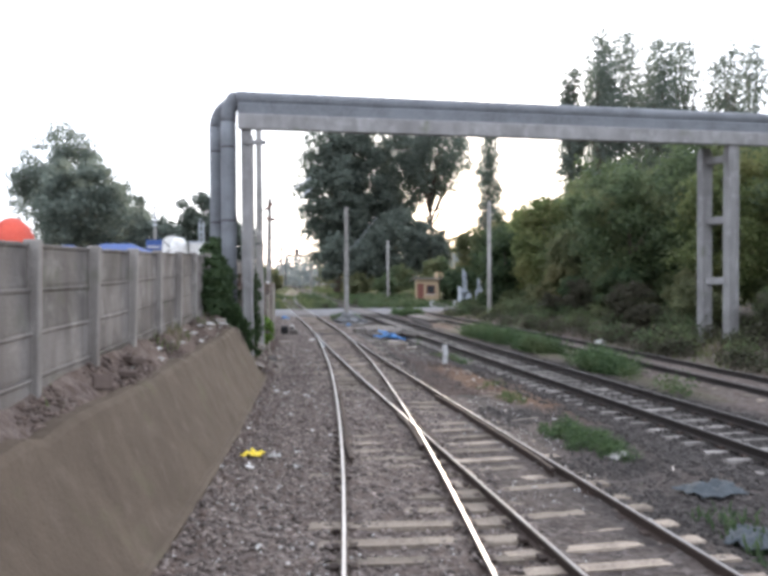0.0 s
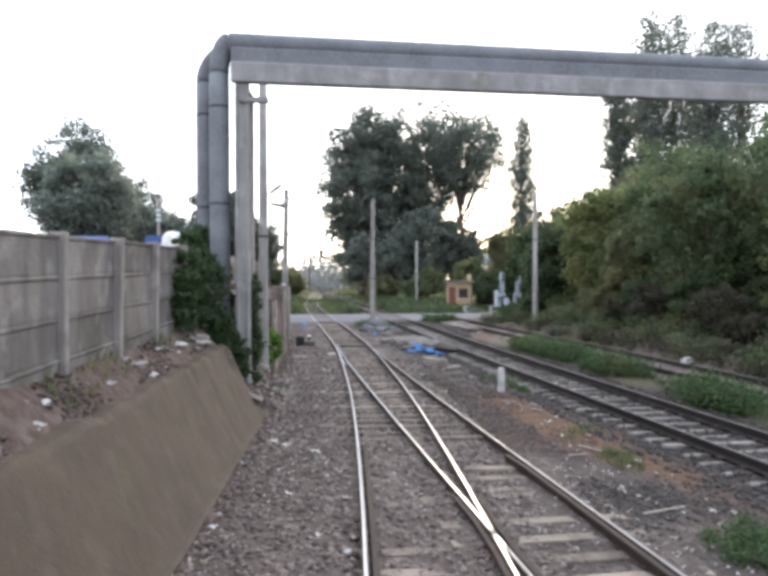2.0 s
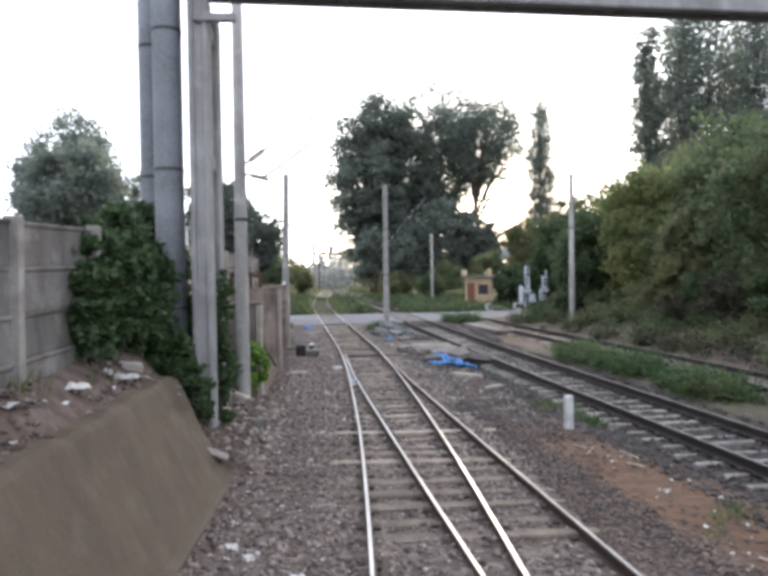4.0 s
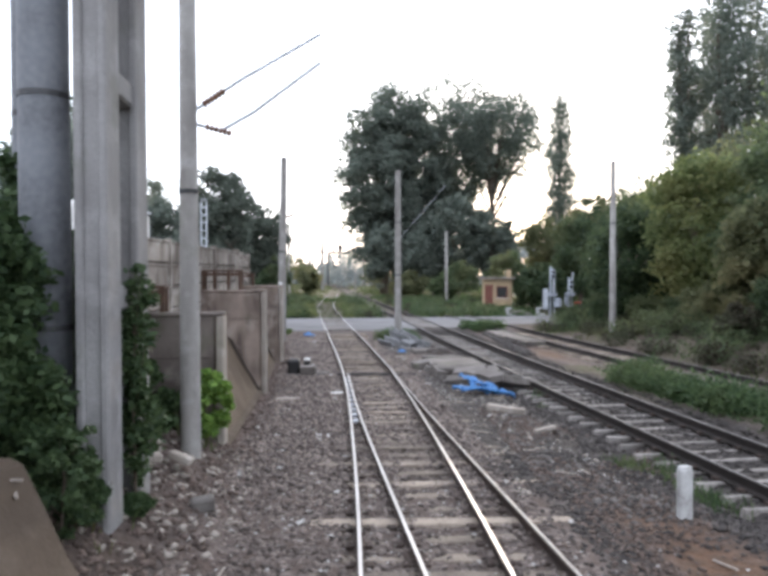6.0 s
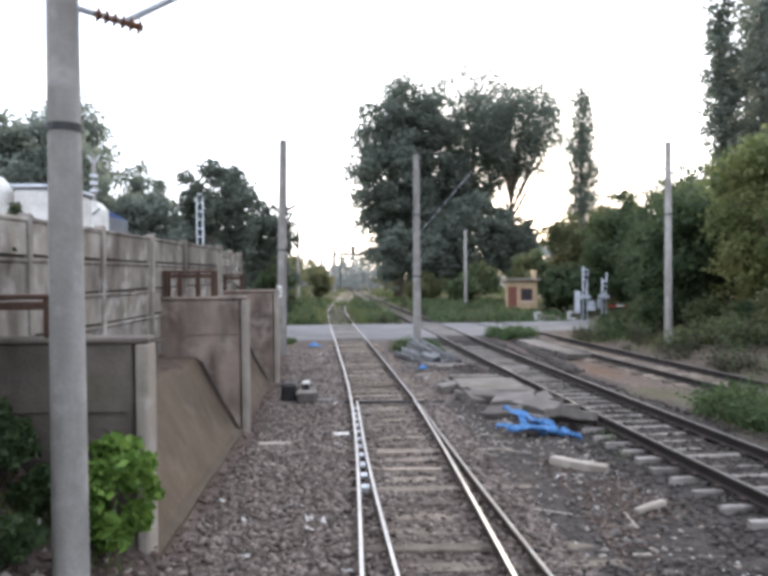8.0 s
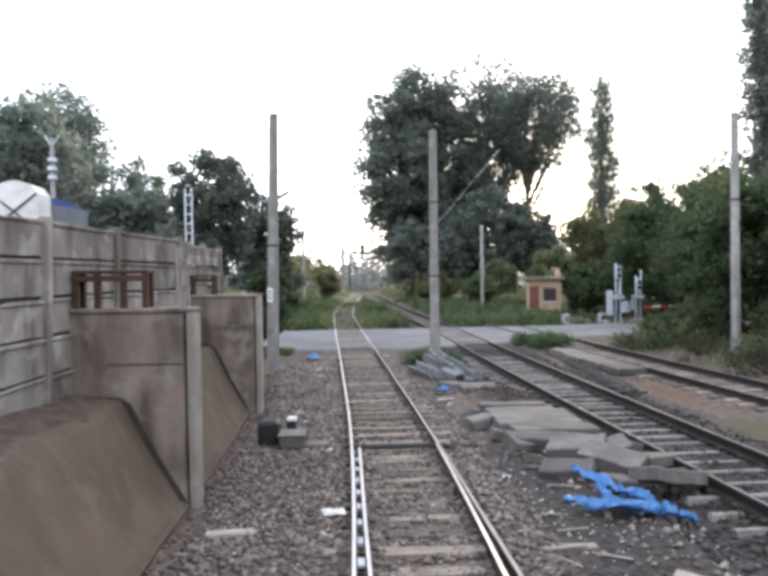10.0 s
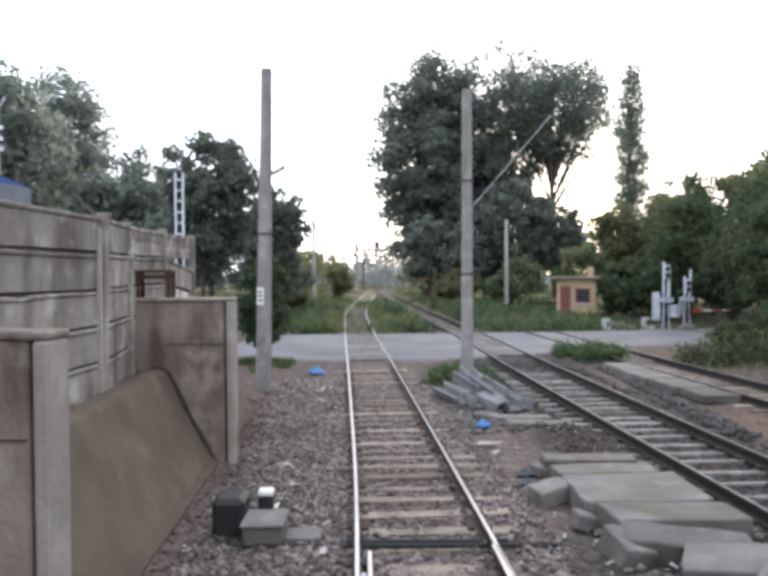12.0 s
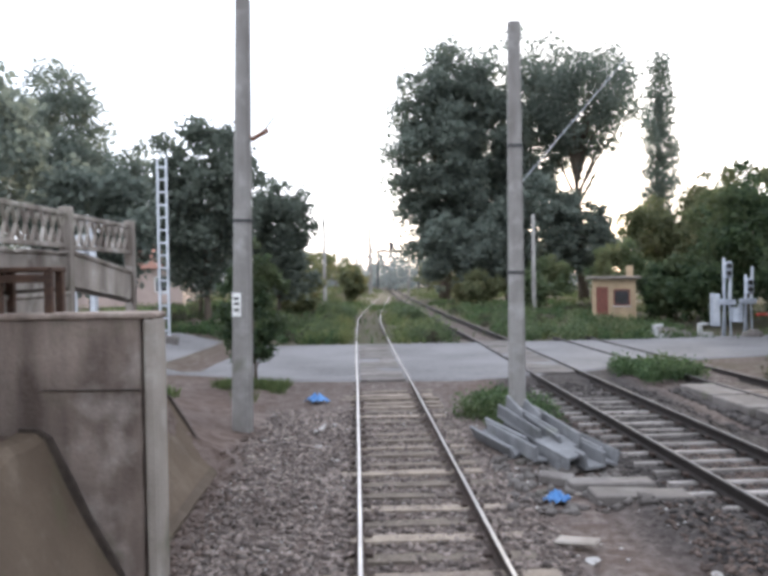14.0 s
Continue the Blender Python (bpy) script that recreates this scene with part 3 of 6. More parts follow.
def panel_mesh(length, height, mat, seed=0, groove=None):
    """A precast fence plank with a moulded upper lip and chipped, uneven edges."""
    bm = B()
    rows = []
    n = 13
    prof = ((-0.028, -0.59, 0), (0.018, -0.59, 0), (0.026, -0.49, 0), (0.026, 0.37, 0), (0.044, 0.41, 0), (0.05, 0.47, 1), (0.042, 0.5, 1), (-0.028, 0.5, 1))
    # recess coloured dark to stand for the shade in the open gap between planks
    if groove:
        prof = ((-0.028, -0.59, 0), (0.0, -0.59, 0), (0.0, -0.485, 0), (0.03, -0.48, 0), (0.028, 0.36, 0), (0.05, 0.40, 0), (0.058, 0.47, 1), (0.046, 0.5, 1), (-0.028, 0.5, 1))
    for i in range(n):
        y = length * (i / (n - 1) - 0.5)
        chip = max(0.0, bump_noise(seed * 7.3, y, 2.7) - 0.22) * 0.13 + 0.008 * bump_noise(seed, y, 6)
        low = 0.01 * bump_noise(seed + 3, y, 3)
        rows.append([bm.verts.new((u + 0.006 * bump_noise(seed + u * 40, y, 2), y, w * height - (chip if top else 0) + (low if w < 0 else 0))) for u, w, top in prof])
    for r0, r1 in zip(rows, rows[1:]):
        for k in range(len(prof)):
            face = bm.faces.new((r0[k], r0[(k + 1) % len(prof)], r1[(k + 1) % len(prof)], r1[k]))
            face.material_index = 1 if groove and k in (1, 2) else 0
    bm.faces.new(rows[0][::-1])
    bm.faces.new(rows[-1])
    bmesh.ops.recalc_face_normals(bm, faces=bm.faces)
    me = bpy.data.meshes.new("panel")
    bm.to_mesh(me)
    bm.free()
    me.materials.append(mat)
    if groove:
        me.materials.append(groove)
    return me


def lattice_mesh(length, height):
    bm = B()
    box(bm, (0, 0, height / 2 - 0.03), (0.055, length, 0.06), None, 0.008)
    box(bm, (0, 0, -height / 2 + 0.03), (0.055, length, 0.06), None, 0.008)
    k = 9
    for i in range(k):
        y = -length / 2 + length * (i + 0.5) / k
        for s in (-1, 1):
            box(bm, (0, y, 0), (0.04, 0.022, height * 0.98), pose(0, 0, 0, s * 27, 0, 0))
    me = bpy.data.meshes.new("lattice_panel")
    bm.to_mesh(me)
    bm.free()
    me.materials.append(M_FENCE2)
    return me


NEAR, REAR, PH = 2.06, 2.27, 0.462
P_PANEL = [panel_mesh(NEAR - 0.12, PH, M_FENCE, k) for k in range(5)]
P_PANEL2 = [panel_mesh(REAR - 0.1, PH, M_FENCE2, 10 + k, M_DARKJOINT) for k in range(6)]
P_LATTICE = lattice_mesh(REAR - 0.12, PH)
bm = box(B(), (0.02, 0, 0.74), (0.17, 0.13, 2.46), None, 0.014)
P_POST = bpy.data.meshes.new("fence_post")
bm.to_mesh(P_POST)
bm.free()
P_POST.materials.append(M_FPOST)
bm = box(B(), (0.0, 0, 0.74), (0.15, 0.11, 2.5), None, 0.014)
P_POST2 = bpy.data.meshes.new("fence_post")
bm.to_mesh(P_POST2)
bm.free()
P_POST2.materials.append(M_FENCE2)


def fence(posts, pitch, label, rear=False):
    """Posts at the given places along the line, planks stacked between them."""
    f = thing("panel_fence", label, "fence", group="concrete fences")
    rng = random.Random(47 if rear else 33)
    for k, y in enumerate(posts):
        x, z = fence_x(y), fence_z(y)
        shared("fence_post", P_POST2 if rear else P_POST, f, pose(x, y, z, rng.uniform(-1.2, 1.2), (0.4 if rear else 1.6) + rng.uniform(-1.2, 1.2), 0))
        if k == len(posts) - 1:
            break
        y2 = posts[k + 1]
        ym = (y + y2) / 2
        xm, zm = (x + fence_x(y2)) / 2, (z + fence_z(y2)) / 2
        yaw = -math.degrees(math.atan2(fence_x(y2) - x, y2 - y))
        tilt = math.degrees(math.atan2(fence_z(y2) - z, y2 - y))
        last = rear and k == len(posts) - 2
        for r in range(-1 if rear else 0, 4):
            slip = last and r == 2
            if last and r in (0, 1):
                continue
            me = P_LATTICE if rear and r == 3 and y > 36 else rng.choice(P_PANEL2 if rear else P_PANEL)
            m = pose(xm + rng.uniform(-0.015, 0.015), ym, zm + 0.22 + r * (PH + 0.032) + rng.uniform(-0.008, 0.008) - (0.1 if slip else 0), tilt + rng.uniform(-0.5, 0.5) - (7 if slip else 0), rng.uniform(-1.2, 1.2), yaw)
            shared("lattice_panel" if me is P_LATTICE else "panel", me, f, m @ Matrix.Diagonal((1, (y2 - y) / pitch, 1, 1)))
    return f


fence([4.2 + NEAR * k for k in range(-7, 7)], NEAR, "grey precast concrete panel fence on the bank")
fence([22.9, 25.17, 27.44, 29.8, 32.05, 35.0, 36.8, 38.8, 41.06], REAR, "stained precast concrete panel fence above the retaining walls", True)

# ---- poles and the gantry ----
M_PLATE = surface("white_enamel", (0.75, 0.75, 0.73), (0.6, 0.59, 0.56), (0.8, 0.8, 0.78), 0.5, big=6, small=30, bump=0.05)
M_GALV = surface("galvanised_steel", (0.50, 0.53, 0.57), (0.38, 0.40, 0.43), (0.58, 0.60, 0.63), 0.5, 0.4, 4, 30, 0.1)
M_LAG = surface("pipe_lagging", (0.15, 0.16, 0.175), (0.10, 0.105, 0.115), (0.2, 0.205, 0.215), 0.7, 0.1, 1.2, 14, 0.2)
M_INSUL = surface("brown_porcelain", (0.16, 0.07, 0.04), (0.12, 0.05, 0.03), (0.2, 0.1, 0.06), 0.3, big=6, small=30, bump=0)


def loft(sections, seg=12, square=False):
    """A closed shaft through (x, y, z, radius) sections."""
    bm = B()
    rings = []
    for x, y, z, r in sections:
        ring = []
        for k in range(seg):
            a = 2 * math.pi * (k + 0.5) / seg
            c, s = math.cos(a), math.sin(a)
            f = r / max(abs(c), abs(s)) if square else r
            if square:
                f = min(f, r * 1.28)
            ring.append(bm.verts.new((x + c * f, y + s * f, z)))
        rings.append(ring)
    for r0, r1 in zip(rings, rings[1:]):
        for k in range(seg):
            bm.faces.new((r0[k], r0[(k + 1) % seg], r1[(k + 1) % seg], r1[k]))
    bm.faces.new(rings[0][::-1])
    bm.faces.new(rings[-1])
    return bm


def insulator(a, b):
    """A moulded porcelain rod with six sheds, turned about the line from a to b."""
    a, b = Vector(a), Vector(b)
    m = Matrix.Translation(a) @ (b - a).to_track_quat("Z", "Y").to_matrix().to_4x4()
    step = (b - a).length / 6
    sec = [(0, 0, 0, 0.03)]
    for k in range(6):
        sec += [(0, 0, step * (k + 0.3), 0.03), (0, 0, step * (k + 0.36), 0.075), (0, 0, step * (k + 0.72), 0.045), (0, 0, step * (k + 0.8), 0.03)]
    return moved(loft(sec + [(0, 0, step * 6, 0.03)], 10), m)


def pole(x, y, h, r0, r1, label, square=False, lean=(0, 0), bands=(), arms=(), plate=None, group="line poles"):
    """A concrete line pole: shaft, steel bands, bracket arms with insulators, a number plate."""
    z = gz(x, y)
    p = thing("line_pole", label, "pole", x, y, z - 0.05, group=group)
    part("shaft", loft([(0, 0, -0.3, r0), (0, 0, 0, r0), (lean[0], lean[1], h, r1)], 14 if not square else 16, square), M_POLE, p, smooth=not square)
    at = lambda zz: Vector((lean[0] * zz / h, lean[1] * zz / h, zz))
    for zz in bands:
        r = r0 + (r1 - r0) * zz / h + 0.012
        o = at(zz)
        part("band", loft([(o.x, o.y, zz - 0.03, r), (o.x, o.y, zz + 0.03, r)], 16, square), M_DARKM, p, "dark steel band")
    for pts, rad in arms:
        bm = B()
        for a, b in zip(pts, pts[1:]):
            tube(bm, a, b, rad, seg=8)
        part("bracket_arm", bm, M_GALV, p, "thin steel bracket arm")
        if rad < 0.02:
            continue
        a, b = Vector(pts[0]), Vector(pts[1])
        d = (b - a).normalized()
        part("insulator", insulator(a + d * 0.15, a + d * 0.55), M_INSUL, p, "ribbed brown insulator", True)
    if plate:
        part("number_plate", box(B(), (plate[0], -r0 - 0.02, plate[1]), (0.17, 0.012, 0.45), None, 0.004), M_PLATE, p, "white plate with dark marks")
        for k in (-0.1, 0.02, 0.12):
            part("plate_mark", box(B(), (plate[0], -r0 - 0.03, plate[1] + k), (0.09, 0.008, 0.05)), M_DARKM, p)
    return p


pole(-0.80, 22.45, 9.2, 0.15, 0.11, "round grey concrete pole with bracket arms beside the wall", bands=(3.95,), group="",
     arms=((((0.1, 0, 5.15), (0.75, 0.3, 5.7), (1.9, 0.8, 6.55)), 0.028), (((0.1, 0, 4.95), (0.45, 0.15, 4.88), (0.9, 0.35, 5.2), (1.9, 0.8, 6.1)), 0.03)))
pole(-1.88, 43.6, 8.35, 0.185, 0.128, "square concrete pole with a white plate", True, (0.16, 0), (4.1,), ((((0.15, 0, 5.6), (0.5, -0.1, 5.75), (0.75, -0.15, 6.05)), 0.025),), (-0.02, 2.5))
pole(3.42, 43.7, 7.95, 0.155, 0.115, "concrete pole standing in weeds between the tracks", True, (0.02, 0), (5.6, 3.2), ((((0.12, 0, 4.9), (0.9, 0, 5.8), (2.2, 0, 7.3)), 0.009),))
pole(13.57, 44.3, 8.1, 0.16, 0.12, "concrete pole in front of the bushes", False, (0, 0), (5.2,))
pole(10.43, 82.5, 7.4, 0.16, 0.12, "slim concrete pole by the far grass")
pole(-6.8, 94.6, 8.7, 0.17, 0.12, "slim concrete pole among far weeds", bands=(5.5,))
pole(-5.6, 143.8, 11, 0.28, 0.2, "distant dark line pole", True)
pole(-8.5, 150, 8, 0.2, 0.15, "distant grey concrete line pole")
pole(0.6, 150, 8, 0.2, 0.15, "distant grey concrete line pole")

fg = thing("distant_gantry", "distant dark steel gantry over the line", "gantry", -1.5, 175, 0.2)
for sx in (-4.5, 4.0):
    part("leg", box(B(), (sx, 0, 4.2), (0.35, 0.35, 8.4), None, 0.02), M_DARKM, fg)
part("beam", box(B(), (-0.25, 0, 8.3), (8.9, 0.35, 0.5), None, 0.02), M_DARKM, fg)
part("signal_box", box(B(), (-1.6, -0.3, 9.4), (1.0, 0.4, 1.6), None, 0.05), M_DARKM, fg)

def bent_pipe(pts, r, seg=16):
    """A round pipe along a bent line."""
    bm = B()
    rings = []
    for i, p in enumerate(pts):
        d = (pts[min(i + 1, len(pts) - 1)] - pts[max(i - 1, 0)]).normalized()
        n = d.cross(Vector((0, 1, 0))).normalized()
        b = d.cross(n)
        rings.append([bm.verts.new(p + (n * math.cos(6.28319 * k / seg) + b * math.sin(6.28319 * k / seg)) * r) for k in range(seg)])
    for r0, r1 in zip(rings, rings[1:]):
        for k in range(seg):
            bm.faces.new((r0[k], r0[(k + 1) % seg], r1[(k + 1) % seg], r1[k]))
    bm.faces.new(rings[0][::-1])
    bm.faces.new(rings[-1])
    bmesh.ops.recalc_face_normals(bm, faces=bm.faces)
    return bm


# the portal gantry
g = thing("portal_gantry", "tall grey concrete portal gantry spanning the tracks", "gantry")
GY0, GY1, GX1 = 19.7, 21.2, 17.0
gslope = (GY1 - GY0) / (GX1 + 1.0)
for lx, ly, w in ((-0.955, 19.3, 0.32), (-1.0, 20.35, 0.34), (16.75, 20.75, 0.40), (16.3, 21.75, 0.40)):
    z = gz(lx, ly) - 0.4
    leg = part("leg", box(B(), (lx, ly, (8.0 + z) / 2), (w, 0.30, 8.0 - z), None, 0.03), M_BEAM, g)
    for s in (-1, 1):
        part("flange", box(B(), (lx + s * (w / 2 - 0.039), ly, (7.9 + z) / 2), (0.09, 0.40, 7.86 - z), None, 0.02), M_BEAM, leg)
for lx, ly, ex, ey in ((-0.955, 19.3, -1.0, 20.35), (16.75, 20.75, 16.3, 21.75)):
    for z in (2.9, 5.2, 7.5):
        a, b = Vector((lx, ly, z)), Vector((ex, ey, z))
        d = b - a
        part("rung", box(B(), (a + b) / 2, (0.26, d.length - 0.2, 0.28), pose(0, 0, 0, 0, 0, -math.degrees(math.atan2(d.x, d.y))), 0.03), M_BEAM, g)
yaw = math.degrees(math.atan(gslope))
mid, span = Vector((9.4, GY0 + gslope * 10.4, 0)), 21.4
R = pose(0, 0, 0, 0, 0, yaw)
for s in (-1, 1):
    c = mid + R @ Vector((0, s * 0.55, 8.19 if s < 0 else 8.34))
    part("girder", box(B(), c, (span, 0.22, 0.5 if s < 0 else 0.2), R, 0.03), M_BEAM, g, "pale concrete girder")
    c = mid + R @ Vector((0, s * 0.50, 8.60))
    part("upper_girder", box(B(), c, (span, 0.16, 0.44), R, 0.03), M_LAG, g, "dark steel upper beam")
    down = Vector((-1.55, 19.45, 0)) if s < 0 else Vector((-2.05, 20.35, 0))
    far_end = mid + R @ Vector((span / 2, s * 0.3, 8.98))
    turn_at = mid + R @ Vector((-span / 2 - 0.05, s * 0.3, 8.98))
    pts = [far_end, far_end.lerp(turn_at, 0.5), turn_at]
    for k in range(1, 9):
        a = math.pi / 2 * k / 8
        pts.append(Vector((turn_at.x + (down.x - turn_at.x) * math.sin(a), turn_at.y + (down.y - turn_at.y) * math.sin(a), 8.98 - 0.75 * (1 - math.cos(a)))))
    pts += [Vector((down.x, down.y, z)) for z in (7.6, 4.4, 1.2)]
    for a0, a1, word in ((0, 2, "run"), (2, 10, "elbow"), (10, 13, "drop")):
        part("pipe", bent_pipe(pts[a0:a1 + 1], 0.25), M_LAG, g, "grey lagged heating pipe", True)
    for z in (2.6, 5.0, 7.4):
        part("pipe_band", loft([(down.x, down.y, z - 0.03, 0.258), (down.x, down.y, z + 0.03, 0.258)], 16), M_DARKM, g)
for k in range(9):
    c = mid + R @ Vector((-span / 2 + 0.2 + k * (span - 0.4) / 8, 0, 8.33))
    part("cross_tie", box(B(), c, (0.2, 0.95, 0.18), R, 0.02), M_BEAM, g)
part("bracket", box(B(), (-0.65, 19.12, 7.52), (0.7, 0.12, 0.14), None, 0.02), M_BEAM, g)


# ---- trees, bushes, weeds ----
def leaf_quads(rng, pts, size, flat=0.3):
    n = len(pts)
    u = rng.normal(size=(n, 3))
    u[:, 2] *= 0.7
    u /= np.linalg.norm(u, axis=1)[:, None]
    w = rng.normal(size=(n, 3))
    w -= u * (w * u).sum(1)[:, None]
    w /= np.linalg.norm(w, axis=1)[:, None]
    s = size * rng.uniform(0.6, 1.4, n)[:, None]
    return np.stack([pts - u * s * 0.55, pts + w * s * 0.34, pts + u * s * 0.55, pts - w * s * 0.34], 1)


def clump_points(rng, clumps, n):
    c = np.array([q[:3] for q in clumps])
    r = np.array([q[3] for q in clumps])
    p = r ** 2 / (r ** 2).sum()
    k = rng.choice(len(clumps), n, p=p)
    d = rng.normal(size=(n, 3))
    d /= np.linalg.norm(d, axis=1)[:, None]
    rad = r[k] * rng.uniform(0, 1, n) ** 0.42 * rng.uniform(0.7, 1.45, n)
    d[:, 2] *= 0.8
    return c[k] + d * rad[:, None]


def make_clumps(rng, h, r, base, shape, count):
    out = []
    zc, hz = h * (1 + base) / 2, h * (1 - base) / 2
    count = int(count * (1 if shape == "poplar" else 2.3))
    for _ in range(count):
        if shape == "poplar":
            t = (len(out) + rng.uniform(0, 1)) / count
            z = h * (base + (1 - base) * t)
            rr = r * (1 - 0.45 * t ** 4) * (0.5 + 0.5 * min(1, t * 5))
            a = rng.uniform(0, 6.283)
            q = rr * rng.uniform(0.1, 0.75)
            out.append((q * math.cos(a), q * math.sin(a), z, rr * rng.uniform(0.32, 0.62)))
            continue
        d = rng.normal(size=3)
        d /= np.linalg.norm(d)
        f = rng.uniform(0.25, 1) ** 0.5 * rng.uniform(0.75, 1.0)
        cr = r * rng.uniform(0.13, 0.27)
        z = zc + d[2] * f * (hz - cr * 0.7)
        wide = 1.0
        if shape == "shrub":
            wide = 1.15 - 0.45 * max(0, (z / h - 0.4))
        if shape == "dome" and d[2] < 0:
            wide = 1.05
        out.append((d[0] * f * (r - cr * 0.6) * wide, d[1] * f * (r - cr * 0.6) * wide, max(z, cr * 0.55), cr))
    return out


def tree(name, label, category, x, y, h, r, mat, n, leaf, base=0.15, shape="round", count=46, seed=0, trunk=0.0, extra=(), group="", limbs=7):
    """A tree or bush: tapered bent trunk, limbs to the clumps, and a crown of loose leaves."""
    rng = np.random.default_rng(seed + 1000)
    z0 = gz(x, y)
    t = thing(name, label, category, x, y, z0, group=group)
    clumps = make_clumps(rng, h, r, base, shape, count) + list(extra)
    quads = leaf_quads(rng, clump_points(rng, clumps, n), leaf)
    me = fast_quads("crown", quads, mat)
    ob = new("crown", me)
    ob.parent = t
    tagged(ob, kind="stuff")
    tr = trunk or max(0.05, h * 0.016)
    top = h * (0.82 if shape == "poplar" else 0.62)
    sec = []
    for k in range(6):
        q = k / 5
        sec.append((0.15 * r * math.sin(q * 2 + seed) * q, 0.12 * r * math.cos(q * 3 + seed) * q, -0.25 + (top + 0.25) * q, tr * (1.25 if k == 0 else 1) * (1 - 0.75 * q)))
    part("trunk", loft(sec, 9), M_BARK, t, smooth=True)
    bm = B()
    for k in range(limbs):
        c = clumps[int(rng.integers(len(clumps)))]
        q = min(0.92, max(0.25, (c[2] * 0.6) / max(top, 0.1)))
        i = q * 5
        a = np.array([np.interp(i, range(6), [s[j] for s in sec]) for j in range(3)])
        e = np.array(c[:3])
        m2 = (a + e) / 2 + np.array([0, 0, 0.08 * r])
        tube(bm, a, m2, tr * 0.4, tr * 0.24, 6, False)
        tube(bm, m2, e, tr * 0.24, tr * 0.08, 6, False)
    tagged(part("limb", bm, M_BARK, t, smooth=True), kind="stuff")
    return t


# the tall trees beyond the crossing
tree("poplar_tree", "tall broad dark-green poplar beyond the crossing", "tree", 5.0, 113, 30, 6.6, L_TALL, 34000, 0.5, 0.06, "round", 100, 1, 0.5, extra=((-5.0, 0, 14, 2.2), (-4.4, 0, 10, 2.2), (-3.2, 0, 6, 2.2), (-5.6, 0, 17.5, 2.1), (-3.5, 0, 20, 2.4), (0, 0, 28.5, 2.4), (-3.4, 0, 25.5, 2.5), (3.2, 0, 27, 2.6), (-4.6, 0, 22.4, 2.3), (4.6, 0, 25, 2.4), (1.5, -1, 29, 2.0)), group="tall trees")
tree("poplar_tree", "tall dark-green poplar beside a broader one", "tree", 10.2, 115, 31.5, 6.4, L_TALL, 20000, 0.58, 0.05, "round", 70, 2, 0.45, group="tall trees")
tree("poplar_tree", "tall poplar with sky glinting through its crown", "tree", 15.6, 116, 33.4, 6.8, L_TALL, 17500, 0.40, 0.2, "round", 90, 5, 0.45, extra=((-3.5, -1, 30.5, 2.2), (-5.5, -1, 29, 2.0), (-1, 0, 32, 2.0), (2.5, 0, 31.5, 2.2), (-4.5, 0, 26, 2.4), (4.5, 0, 29.5, 2.2)), group="tall trees", limbs=14)
tree("poplar_tree", "tall spreading tree with sky showing through its crown", "tree", 21.8, 114, 32.2, 7.8, L_TALL, 18500, 0.38, 0.44, "round", 96, 3, 0.55,
     extra=((5.8, 0, 24.5, 2.0), (6.6, 0, 22, 1.7), (7.4, 0, 20.4, 1.5), (8.0, 0, 18.6, 1.2), (-2, 0, 12, 1.9), (-4, 0, 10, 2.2), (-5, 0, 15, 2.2), (-3, 1, 17, 2.3), (-1, 0, 15.5, 2.0), (-6, 0, 20, 2.2), (-3.5, 0, 21, 2.0), (-0.5, 1, 19, 1.7), (0.3, 0, 12.5, 1.5), (1.2, 0, 20, 1.6), (1.5, 0, 17.5, 1.5), (1.0, 0, 14.5, 1.5), (1.8, 0, 22.5, 1.6)), group="tall trees", limbs=28)
tree("poplar_tree", "thin upright poplar with a sparse top", "tree", 33.3, 121, 31, 2.9, L_TALL, 15000, 0.34, 0.04, "poplar", 280, 4, 0.3, group="tall trees", limbs=14)
for k, (x, y, h, r, n) in enumerate(((14.5, 104, 14.5, 4.6, 9000), (19.5, 106, 12.5, 4.4, 8000), (9, 103, 9, 3.6, 6000), (5.2, 105, 10.5, 3.6, 7000), (11.5, 106, 12, 3.8, 6500))):
    tree("broadleaf_tree", "dense dark broadleaf tree under the tall poplars", "tree", x, y, h, r, L_TALL, n, 0.5, 0.05, "dome", 40, 10 + k, group="crossing trees")
for k, (x, y, h, r, n) in enumerate(((25.5, 101, 11.5, 4.2, 7000), (31, 99, 14.5, 4.6, 8500), (37, 98, 16, 5, 8500), (28, 92, 11.5, 4.2, 7500), (35, 88, 14, 4.6, 8500), (43, 92, 16, 5.2, 8500))):
    tree("broadleaf_tree", "olive-green broadleaf tree behind the hut", "tree", x, y, h, r, L_OLIVE, n, 0.42, 0.03, "dome", 42, 20 + k, group="crossing trees")
for k, (x, y, h, r, n) in enumerate(((10.6, 85, 3.4, 1.9, 4500), (17.9, 74.5, 4.6, 2.2, 6000), (20.5, 71, 8.5, 3.2, 8500), (23.5, 78, 11, 3.9, 8500), (17.4, 69.2, 4.0, 1.9, 6000), (16.6, 72.9, 3.0, 1.3, 4500), (16.6, 82, 6, 2.6, 5500), (12.8, 90, 5, 2.4, 4500), (27, 70, 10, 3.8, 8000))):
    tree("bush", "dense green bush near the hut", "bush", x, y, h, r, L_SHADE if k in (1, 2, 3, 4, 5, 8) else L_GREEN, n, 0.26, 0.0, "shrub", 40, 30 + k, group="crossing bushes")
